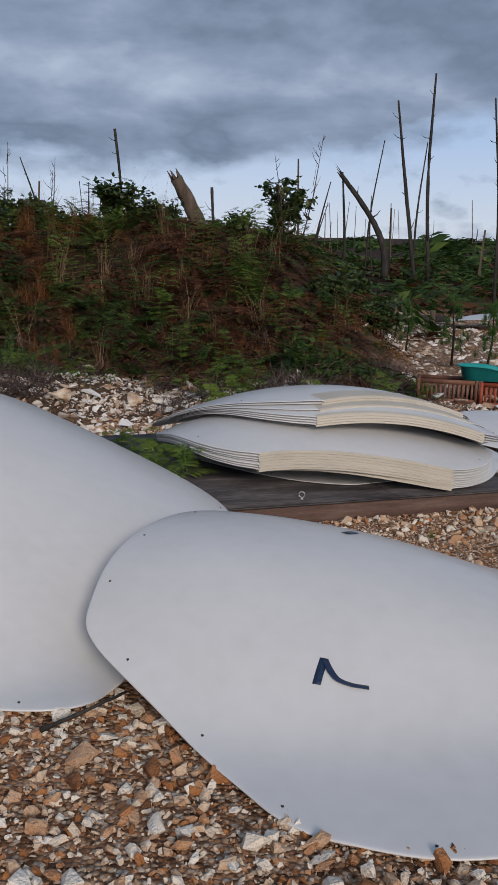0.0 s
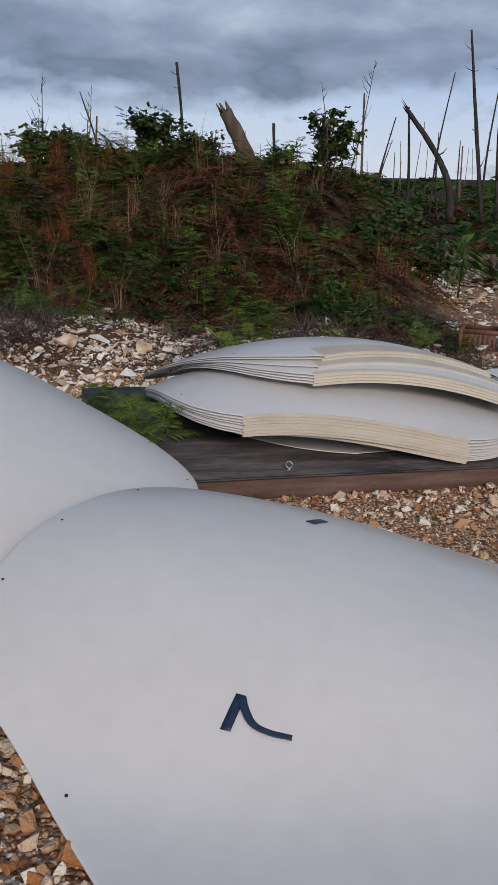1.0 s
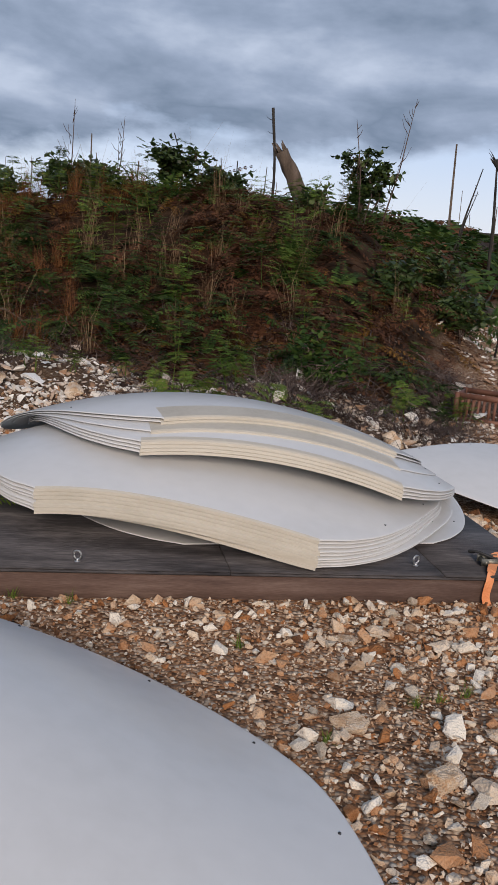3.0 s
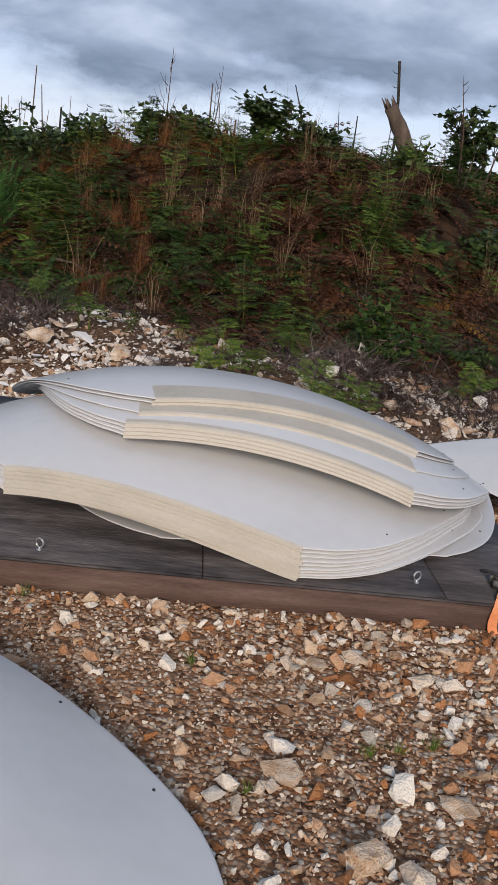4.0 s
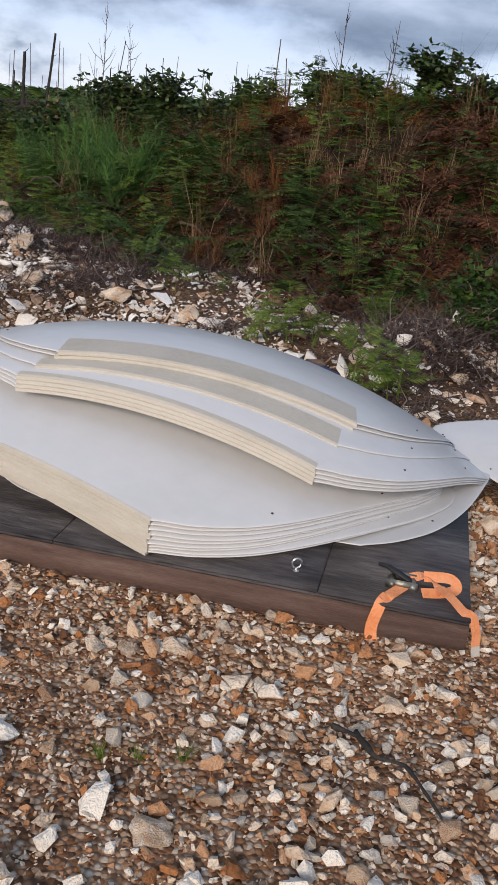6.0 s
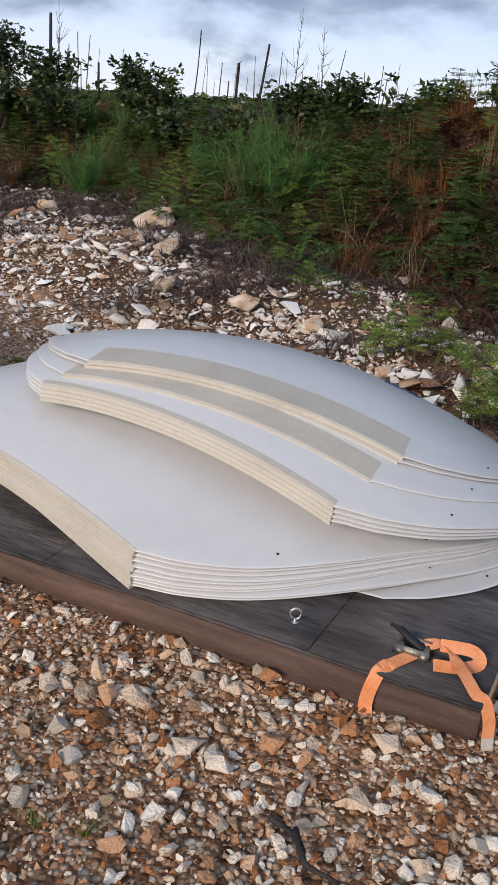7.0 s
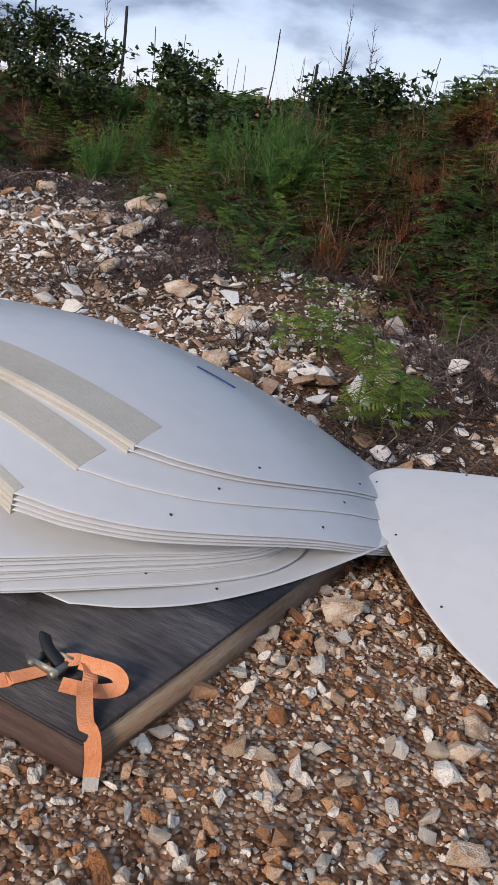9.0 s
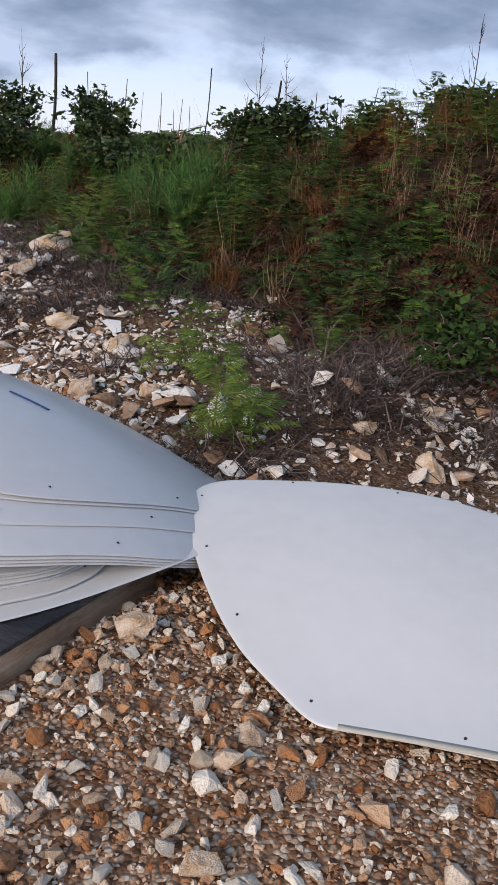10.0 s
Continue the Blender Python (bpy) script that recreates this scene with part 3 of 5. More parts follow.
part("plywood_sheet", box_mesh(-XD + 0.002, -0.462, -0.003, D1, DH - 0.009, DH, 0.002), M_PLY, deck, "dark weathered plywood sheet")
part("plywood_sheet", box_mesh(-0.458, 0.0, -0.006, D1, DH - 0.009, DH + 0.002, 0.002), M_PLY, deck, "dark weathered plywood sheet")


def tube(points, radii, sides=7, wobble=0.0, seed=0, cap=True):
    """A bent tapered tube along points."""
    r = random.Random(seed)
    bm = bmesh.new()
    rings = []
    for i, (p, rad) in enumerate(zip(points, radii)):
        a, b = Vector(points[max(i - 1, 0)]), Vector(points[min(i + 1, len(points) - 1)])
        q = (b - a).to_track_quat("Z", "Y").to_matrix()
        rings.append([bm.verts.new(Vector(p) + q @ Vector((math.cos(k * math.tau / sides), math.sin(k * math.tau / sides), 0)) * rad * (1 + r.uniform(-wobble, wobble))) for k in range(sides)])
    for a, b in zip(rings, rings[1:]):
        for k in range(sides):
            bm.faces.new((a[k], a[(k + 1) % sides], b[(k + 1) % sides], b[k]))
    if cap:
        bm.faces.new(rings[0][::-1]), bm.faces.new(rings[-1])
    return bm


# eye bolts in the deck
def eye_bolt(m):
    bolt = part("eye_bolt", tube([(0, 0, -0.006), (0, 0, 0.012)], [0.005, 0.005], 8), M_ZINC, None)
    ring = [(0.016 * math.sin(a), 0, 0.026 - 0.016 * math.cos(a)) for a in np.linspace(0.05, math.tau * 0.94, 20)]
    part("ring", tube(ring, [0.0036] * 20, 8), M_ZINC, bolt)
    part("washer", tube([(0, 0, 0.0), (0, 0, 0.003)], [0.011, 0.011], 12), M_ZINC, bolt)
    bolt.matrix_world = m
    return tagged(bolt, "small zinc eye bolt screwed into the deck", "eye bolt", "eye bolts of the deck")


bolt = eye_bolt(DECK @ pose(-0.545, 0.105, DH, 0, 0, 25))
for x, y, turn in ((-1.89, 0.07, -30), (-1.89, 2.08, 10)):
    copy_thing(bolt, DECK @ pose(x, y, DH, 0, 0, turn))


# the ratchet strap over the corner
strap = tagged(new("ratchet_strap"), "orange webbing ratchet strap knotted at the corner of a deck", "strap")
strap.matrix_world = DECK
Z = DH + 0.004
tail = bend([(-0.20, 0.115, Z + 0.016), (-0.228, 0.07, Z + 0.010), (-0.262, 0.010, Z + 0.003), (-0.272, -0.010, Z - 0.02), (-0.284, -0.018, Z - 0.085), (-0.272, -0.040, Z - 0.135)])
part("strap_tail", ribbon(tail, [(0.15, -0.02 if i < 11 else -1.0, 1.0 if i < 11 else 0.15) if not 9 < i < 13 else (0.1, -0.7, 0.7) for i in range(len(tail))], 0.036), M_STRAP, strap, "", True)
knot = bend([(-0.19, 0.145, Z + 0.028), (-0.145, 0.16, Z + 0.036), (-0.105, 0.135, Z + 0.022), (-0.085, 0.09, Z + 0.018)])
part("strap_twist", ribbon(knot, [(0.3 * math.sin(i * 0.3), -0.5 * math.cos(i * 0.3), 1) for i in range(len(knot))], 0.034), M_STRAP, strap, "", True)
loop = bend([(-0.15, 0.09, Z + 0.010), (-0.08, 0.125, Z + 0.006), (-0.045, 0.165, Z + 0.012), (-0.07, 0.175, Z + 0.034), (-0.15, 0.15, Z + 0.038)])
part("strap_loop", ribbon(loop, [(0.2, -0.6, 1 - 0.02 * i) for i in range(len(loop))], 0.034), M_STRAP, strap, "", True)
end = bend([(-0.10, 0.11, Z + 0.03), (-0.06, 0.065, Z + 0.022), (-0.025, 0.03, Z + 0.006), (0.004, 0.016, Z - 0.004), (0.022, 0.004, Z - 0.045), (0.026, -0.002, Z - 0.085)])
part("strap_end", ribbon(end, [(0.15 + 0.03 * i, -0.2 - 0.03 * i, 1 - 0.028 * i) for i in range(len(end))], 0.035), M_STRAP, strap, "", True)
tip = bend([(0.0262, -0.0024, Z - 0.084), (0.032, -0.012, Z - 0.115), (0.042, -0.03, Z - 0.143)])
part("strap_tip", ribbon(tip, [(0.6, -0.7, 0.25)] * len(tip), 0.033), M_STRAP_END, strap, "bleached grey webbing end", True)
ratchet = part("ratchet", box_mesh(-0.265, -0.165, 0.095, 0.10, Z + 0.004, Z + 0.034, 0.002), M_STEEL, strap, "dull steel ratchet body")
part("side_plate", box_mesh(-0.260, -0.170, 0.150, 0.155, Z + 0.004, Z + 0.036, 0.002), M_STEEL, ratchet)
for x in (-0.18, -0.245):
    axle = tube([(x, 0.088, Z + 0.018), (x, 0.162, Z + 0.018)], [0.011, 0.011], 10)
    part("axle", axle, M_STEEL, ratchet)
handle = bend([(-0.185, 0.127, Z + 0.022), (-0.235, 0.14, Z + 0.040), (-0.265, 0.16, Z + 0.045), (-0.285, 0.18, Z + 0.036)])
part("handle", ribbon(handle, [(0.5, 0, 1)] * len(handle), 0.026, 0.010), M_DARK, ratchet, "black grip")


# ---- tape scraps and marks on the panels ----
def scrap(name, surface, pts, wide, mat, label, lift=0.0025, category="tape"):
    pts = [(x, y, float(surface(np.array([x]), np.array([y]))[0]) + lift + h) for x, y, h in pts]
    return tagged(part(name, ribbon(bend(pts, 5), [(0, -0.1, 1)] * (5 * (len(pts) - 1) + 1), wide, 0.0012), mat, None), label, category)


scrap("tape_scrap", surf_a, ((0.188, 2.540, 0), (0.203, 2.590, 0), (0.218, 2.635, 0.001)), 0.026, M_TAPE, "navy tape scrap stuck on a white panel")
scrap("tape_scrap", surf_a, ((0.220, 2.630, 0.002), (0.231, 2.592, 0.006), (0.253, 2.560, 0.003), (0.293, 2.545, 0.001), (0.348, 2.540, 0)), 0.021, M_TAPE, "curled navy tape scrap stuck on a white panel")
scrap("tape_scrap", surf_a, ((0.375, 3.545, 0), (0.40, 3.585, 0), (0.425, 3.625, 0)), 0.036, M_TAPE, "short navy tape scrap stuck on a white panel")


scrap("marker_line", over, ((0.85, 6.455, 0.003), (0.862, 6.462, 0.003), (0.91, 6.50, 0.003), (0.97, 6.545, 0.003)), 0.012, M_MARK, "dark blue marker line drawn on a white panel", 0.003, "marking")

# ---- the bank's plants ----
rng = np.random.default_rng(11)


def spin(n, tilt):
    """n random turns: any way round z, then leaning by about tilt radians."""
    a, b, c = rng.uniform(0, math.tau, n), rng.normal(0, tilt, n), rng.normal(0, tilt, n)
    ca, sa, cb, sb, cc, sc = np.cos(a), np.sin(a), np.cos(b), np.sin(b), np.cos(c), np.sin(c)
    z, o = np.zeros(n), np.ones(n)
    rz = np.array([[ca, -sa, z], [sa, ca, z], [z, z, o]]).transpose(2, 0, 1)
    rx = np.array([[o, z, z], [z, cb, -sb], [z, sb, cb]]).transpose(2, 0, 1)
    ry = np.array([[cc, z, sc], [z, o, z], [-sc, z, cc]]).transpose(2, 0, 1)
    return rx @ ry @ rz


def scatter(bases, turns, sizes, places):
    """Copies of base shapes (verts, triangles), turned, sized (n or n x 3) and placed, as one set of arrays."""
    sizes = np.asarray(sizes)
    sizes = np.repeat(sizes[:, None], 3, 1) if sizes.ndim == 1 else sizes
    pick = rng.integers(0, len(bases), len(places))
    V, F, o = [], [], 0
    for b, (bv, bf) in enumerate(bases):
        w = np.flatnonzero(pick == b)
        if not len(w):
            continue
        v = np.einsum("nij,nkj->nki", turns[w], bv[None] * sizes[w][:, None, :]) + places[w][:, None, :]
        f = bf[None] + (np.arange(len(w)) * len(bv))[:, None, None] + o
        V.append(v.reshape(-1, 3)), F.append(f.reshape(-1, 3))
        o += len(w) * len(bv)
    return np.concatenate(V), np.concatenate(F)


def on_ground(x, y, sink=0.0):
    return np.c_[x, y, height(x, y) - sink]


def frond(r, length, pairs, droop, leaf, rise=None):
    """A fern frond: a thin arching rib with rows of narrow leaflets."""
    V, F = [], []
    up = rise or r.uniform(0.5, 1.2)
    def at(s):
        return np.array([length * s * math.cos(up) + droop * 0.5 * s * s * length, 0, length * s * math.sin(up) - droop * s * s * length])
    for i in range(pairs):
        s = 0.22 + 0.78 * i / pairs
        p, q = at(s), at(s + 0.02)
        d = (q - p) / np.linalg.norm(q - p)
        ll = leaf * (1 - 0.75 * s) * r.uniform(0.8, 1.2)
        for side in (-1, 1):
            tip = p + d * ll * 0.35 + np.array([0, side * ll, -0.25 * ll * r.uniform(0.3, 1.2)])
            k = len(V)
            w = 0.5 * length / pairs * 0.85
            mid = (p + tip) / 2
            V += [p - d * w * 0.5, mid + d * w, tip, mid - d * w * 0.7]
            F += [(k, k + 1, k + 2), (k, k + 2, k + 3)]
    for i in range(5):
        p, q = at(i / 5), at((i + 1) / 5)
        k = len(V)
        V += [p + (0, 0.004, 0), p - (0, 0.004, 0), q]
        F += [(k, k + 1, k + 2)]
    return np.array(V), np.array(F)


def clump(seed, fronds, length, pairs, droop, leaf):
    r = random.Random(seed)
    V, F, o = [], [], 0
    for i in range(fronds):
        v, f = frond(r, length * r.uniform(0.6, 1.1), pairs, droop * r.uniform(0.6, 1.4), leaf)
        a = r.uniform(0, math.tau)
        m = np.array([[math.cos(a), -math.sin(a), 0], [math.sin(a), math.cos(a), 0], [0, 0, 1]])
        V.append(v @ m.T), F.append(f + o)
        o += len(v)
    return np.concatenate(V), np.concatenate(F)


def bracken(seed, tall, levels, length):
    """An upright fern: a thin stalk with pairs of spreading fronds, shorter towards the top."""
    r = random.Random(seed)
    lean = np.array([r.gauss(0, 0.12), r.gauss(0, 0.12), 1.0]) * tall
    V, F, o = [], [], 0
    a0 = r.uniform(0, math.tau)
    for i in range(levels):
        f = 0.35 + 0.65 * (i + 0.5) / levels
        for side in (0, math.pi):
            v, t = frond(r, length * (1.15 - 0.75 * f) * r.uniform(0.8, 1.15), 11, 0.45 * r.uniform(0.5, 1.5), length * 0.34, 0.25 + 0.5 * f)
            a = a0 + side + r.gauss(0, 0.35) + 0.5 * i
            m = np.array([[math.cos(a), -math.sin(a), 0], [math.sin(a), math.cos(a), 0], [0, 0, 1]])
            V.append(v @ m.T + lean * f), F.append(t + o)
            o += len(v)
    for d in ((0.005, 0, 0), (0, 0.005, 0)):
        d = np.array(d)
        V.append(np.array([-d, d, lean])), F.append(np.array([(0, 1, 2)]) + o)
        o += 3
    return np.concatenate(V), np.concatenate(F)


def plume(seed, shoots, length):
    """A soft bush: shoots fanning from the ground, each set all along with fine needles that point up and out."""
    r = random.Random(seed)
    V, F = [], []
    for i in range(shoots):
        a, lean = r.uniform(0, math.tau), abs(r.gauss(0, 0.42))
        d = np.array([math.cos(a) * math.sin(lean), math.sin(a) * math.sin(lean), math.cos(lean)])
        ll = length * r.uniform(0.6, 1.1)
        for k in range(46):
            f = r.uniform(0.12, 1.0)
            p = d * ll * f + np.array([0, 0, -0.12 * ll * f * f * math.sin(lean)])
            n = d * 0.9 + np.array([r.gauss(0, 0.55), r.gauss(0, 0.55), r.gauss(0.15, 0.35)])
            n = n / np.linalg.norm(n) * 0.20 * length * r.uniform(0.6, 1.2) * (1.2 - 0.5 * f)
            s = np.cross(n, (r.gauss(0, 1), r.gauss(0, 1), r.gauss(0, 1)))
            s = s / np.linalg.norm(s) * 0.0032
            q = len(V)
            V += [p - s, p + s, p + n]
            F += [(q, q + 1, q + 2)]
    return np.array(V), np.array(F)


def blades(seed, n, length, wide, spread, kink=0.25):
    """A tuft of thin stalks, each two narrow triangles long."""
    r = random.Random(seed)
    V, F = [], []
    for i in range(n):
        a, lean, ll = r.uniform(0, math.tau), abs(r.gauss(0, spread)), length * r.uniform(0.4, 1.1)
        d = np.array([math.cos(a) * math.sin(lean), math.sin(a) * math.sin(lean), math.cos(lean)])
        s = np.array([-math.sin(a), math.cos(a), 0]) * wide / 2
        p = np.array([r.gauss(0, 0.05), r.gauss(0, 0.05), 0]) * length
        mid = p + d * ll * 0.5
        tip = mid + (d + np.array([r.gauss(0, kink), r.gauss(0, kink), r.gauss(0, kink) - 0.1])) * ll * 0.5
        k = len(V)
        V += [p - s, p + s, mid + s * 0.8, mid - s * 0.8, tip]
        F += [(k, k + 1, k + 2), (k, k + 2, k + 3), (k + 3, k + 2, k + 4)]
    return np.array(V), np.array(F)


def tangle(seed, n, size):
    """Dry brush: short bent twigs lying every way."""
    r = random.Random(seed)
    V, F = [], []
    for i in range(n):
        p = np.array([r.gauss(0, size * 0.4), r.gauss(0, size * 0.4), abs(r.gauss(0, size * 0.18))])
        d = np.array([r.gauss(0, 1), r.gauss(0, 1), r.gauss(0.1, 0.45)])
        d = d / np.linalg.norm(d) * size * r.uniform(0.2, 0.6)
        e = d + np.array([r.gauss(0, 0.3), r.gauss(0, 0.3), r.gauss(0, 0.3)]) * np.linalg.norm(d)
        s = np.cross(d, (0.1, 0.2, 1.0))
        s = s / np.linalg.norm(s) * 0.0032 * r.uniform(0.6, 1.6)
        k = len(V)
        V += [p - s, p + s, p + d + s * 0.8, p + d - s * 0.8, p + d + e]
        F += [(k, k + 1, k + 2), (k, k + 2, k + 3), (k + 3, k + 2, k + 4)]
    return np.array(V), np.array(F)


def stuff(name, mat, label, category, bases, x, y, sizes, tilt=0.15, sink=0.02, lift=None):
    p = on_ground(x, y, sink)
    if lift is not None:
        p[:, 2] += lift
    ob = new(name, mesh_of(name, *scatter(bases, spin(len(x), tilt), sizes, p), mat))
    return tagged(ob, label, category, kind="stuff")


def field(n, x0, x1, y0, y1, keep):
    """n places in a rectangle, thinned by keep(x, y), a chance from 0 to 1."""
    x, y = rng.uniform(x0, x1, n), rng.uniform(y0, y1, n)
    ok = rng.uniform(0, 1, n) < keep(x, y)
    return x[ok], y[ok]


FERNS = [clump(s, 10, 0.60, 13, 0.75, 0.11) for s in range(6)]
LIMP = [clump(s + 20, 10, 0.58, 12, 1.25, 0.085) for s in range(6)]
x, y = field(2600, -20, 2.4, 6.5, 19, lambda x, y: bank(x, y) * (0.25 + 0.75 * (wave(x, y, 8, 1.1) > 0.05)) * (1 - 0.15 * smooth(-2.8, -1.2, x)))
stuff("green_ferns", M_FERN, "dense green ferns covering the bank", "ferns", FERNS, x, y, rng.uniform(0.7, 1.35, len(x)), 0.2)
x, y = field(3300, -20, 2.4, 6.5, 18, lambda x, y: bank(x, y) * (0.3 + 0.7 * (wave(x, y, 9, 1.4) + 0.25 * np.clip(x + 2.5, -2, 2) > 0.0)))
stuff("dead_bracken", M_DEADFERN, "reddish brown dead bracken on the bank", "bracken", LIMP, x, y, rng.uniform(0.7, 1.35, len(x)), 0.35)
BRACKEN = [bracken(s + 60, 0.66, 6, 0.36) for s in range(8)]
x, y = field(250, -11, 2.0, 8.9, 14.0, lambda x, y: bank(x, y) * (0.35 + 0.65 * (wave(x, y, 8, 0.9) > 0.0)))
stuff("fresh_ferns", M_FRESH, "bright yellow-green upright ferns on the bank", "ferns", BRACKEN, x, y, rng.uniform(0.5, 1.0, len(x)), 0.12)
x, y = field(110, -12, 2.0, 9.2, 14.5, lambda x, y: bank(x, y))
stuff("green_ferns", M_FERN, "tall dark green ferns standing on the bank", "ferns", BRACKEN, x, y, rng.uniform(0.7, 1.15, len(x)), 0.14)
x, y = field(420, -6, 2.2, 9.2, 15.5, lambda x, y: bank(x, y) * (wave(x, y, 16, 0.8) > -0.1))
stuff("ochre_bracken", M_OCHRE, "ochre withered bracken on the bank", "bracken", LIMP, x, y, rng.uniform(0.5, 1.0, len(x)), 0.3)
# tall cover along the foot
GRASS = [blades(s, 34, 0.6, 0.0036, 0.5, 0.4) for s in range(5)]
x, y = field(420, -14, 2.0, 9.0, 16, lambda x, y: bank(x, y) * (0.25 + 0.6 * (wave(x, y, 12, 1.0) > 0.25)))
stuff("dry_grass", M_STRAW, "dry straw-coloured grass stalks on the bank", "grass", GRASS, x, y, rng.uniform(0.6, 1.6, len(x)), 0.12)
BRUSH = [tangle(s, 90, 0.40) for s in range(5)]
x, y = field(1900, -10, 1.9, 7.4, 11.4, lambda x, y: np.clip(0.35 * smooth(8.4, 9.3, y - 0.12 * np.clip(-x - 1, 0, 8)) + 0.75 * (wave(x, y, 13, 0.6) > 0.15), 0, 0.85) * (1 - smooth(1.6, 2.4, x)) * smooth(7.3, 7.7, y))
stuff("dry_brush", M_TWIG, "tangled grey-brown dead twigs at the foot of the bank", "brushwood", BRUSH, x, y, np.c_[rng.uniform(0.5, 1.2, len(x)), rng.uniform(0.5, 1.2, len(x)), rng.uniform(0.25, 0.65, len(x))], 0.15)
RUSTY = [blades(s + 30, 60, 0.5, 0.004, 0.45, 0.4) for s in range(5)]
x, y = field(620, -17, -2.0, 8.0, 15.0, lambda x, y: bank(x, y) * (0.15 + 0.85 * (wave(x, y, 15, 0.9) > 0.15)))
stuff("rusty_grass", M_RUST, "rusty brown dry grass and stalks on the bank", "grass", RUSTY, x, y, rng.uniform(0.6, 1.3, len(x)), 0.15)
# needle-leaved bushes
PINY = [plume(s + 50, 16, 0.62) for s in range(4)]
x = np.array([-5.6, -4.35, -6.9, -8.3, -7.6, -9.4, -10.6, -4.6, -5.9])
y = np.array([11.7, 10.95, 12.2, 11.4, 10.6, 12.6, 13.2, 11.3, 12.3])
for k in range(3):
    xs, ys = x + rng.normal(0, 0.20, len(x)), y + rng.normal(0, 0.20, len(x))
    stuff("needle_bushes", M_NEEDLE, "soft green needle-leaved bushes on the bank", "bushes", PINY, xs, ys, rng.uniform(0.8, 1.5, len(x)), 0.15)
# low weeds among the rubble
WEED = [bracken(s + 40, 0.20, 5, 0.17) for s in range(5)]
wx = np.array([-0.25, -0.12, 0.05, -0.38, 0.62, 0.75, 0.50, -1.55, -1.35, 1.35, 1.9, -0.9, -2.3, -3.4, -0.02, 0.1, -0.5, -0.62, -0.75, -0.85, -0.70])
wy = np.array([8.02, 8.20, 8.05, 8.25, 7.55, 7.62, 7.70, 8.7, 8.9, 9.3, 9.6, 9.1, 9.0, 9.3, 9.1, 8.95, 5.35, 5.15, 5.5, 5.75, 6.1])
for k in range(2):
    stuff("green_weeds", M_FRESH, "small bright green weeds among the rubble", "weeds", WEED, wx + rng.normal(0, 0.06, len(wx)), wy + rng.normal(0, 0.06, len(wx)), rng.uniform(0.8, 1.8, len(wx)), 0.2, 0.0)
TINY = [blades(s + 90, 40, 0.10, 0.004, 0.6) for s in range(3)]
stuff("grass_tufts", M_FRESH, "tiny green grass tufts in the gravel", "grass", TINY, np.array([1.62, 1.70, 1.55, 0.95, 2.5, 3.0, 2.75, 0.1, 0.3, 1.3]), np.array([4.42, 4.48, 4.36, 4.55, 4.9, 6.1, 5.25, 4.62, 4.66, 4.05]), np.full(10, 0.75), 0.1)
# cover of the plain and far slopes
FAR = [clump(s + 70, 6, 0.8, 6, 0.7, 0.30) for s in range(4)]
x, y = field(1900, -45, 45, 17, 75, lambda x, y: (np.abs(x - 0.10 * y) < 0.55 * y + 4) * (1 - 0.75 * (smooth(0.8, 2.5, x) * (1 - smooth(26, 31, y)))) * np.clip(40 / y, 0, 1))
stuff("far_scrub", M_FERN, "dark green low scrub over the burnt plain", "scrub", FAR, x, y, rng.uniform(0.9, 2.2, len(x)) * (0.6 + y / 60), 0.2)
x, y = field(900, -45, 45, 17, 75, lambda x, y: (np.abs(x - 0.10 * y) < 0.55 * y + 4) * (1 - 0.8 * (smooth(0.8, 2.5, x) * (1 - smooth(26, 31, y)))) * np.clip(40 / y, 0, 1))
stuff("far_bracken", M_DEADFERN, "brown dead scrub over the burnt plain", "scrub", FAR, x, y, rng.uniform(0.8, 2.0, len(x)) * (0.6 + y / 60), 0.2)
x, y = field(1600, -420, 420, 75, 520, lambda x, y: np.clip(110 / y, 0, 1))
stuff("far_woods", M_FERN, "dark scrub on the distant slopes", "scrub", [clump(s + 80, 6, 1.0, 4, 0.6, 0.7) for s in range(3)], x, y, rng.uniform(2.0, 4.5, len(x)) * (0.7 + y / 200), 0.2)
x, y = field(1300, -420, -20, 5, 120, lambda x, y: np.clip(40 / np.hypot(x, y), 0, 1) * (np.hypot(x, y) > 18))
stuff("far_woods", M_FERN, "dark scrub on the distant slopes", "scrub", FAR, x, y, rng.uniform(1.2, 2.5, len(x)) * (0.7 + np.hypot(x, y) / 90), 0.2)


# ---- shrubs, one by one ----
def leaves(seed, tips, size, per=7, spread=0.05):
    r = random.Random(seed)
    V, F = [], []
    for p in tips:
        for i in range(per):
            c = np.array(p) + np.array([r.gauss(0, spread), r.gauss(0, spread), r.gauss(0, spread * 0.8)])
            d = np.array([r.gauss(0, 1), r.gauss(0, 1), r.gauss(-0.2, 0.6)])
            d /= np.linalg.norm(d)
            s = np.cross(d, (r.gauss(0, 0.4), r.gauss(0, 0.4), 1.0))
            s /= np.linalg.norm(s)
            n = np.cross(d, s)
            ll, w = size * r.uniform(0.6, 1.2), size * r.uniform(0.24, 0.36)
            k = len(V)
            V += [c, c + d * ll * 0.35 + s * w - n * 0.1 * ll, c + d * ll - n * 0.22 * ll, c + d * ll * 0.35 - s * w - n * 0.1 * ll, c + d * ll * 0.6 + s * w * 0.8, c + d * ll * 0.6 - s * w * 0.8]
            F += [(k, k + 1, k + 3), (k + 1, k + 4, k + 3), (k + 4, k + 5, k + 3), (k + 4, k + 2, k + 5)]
    return np.array(V), np.array(F)


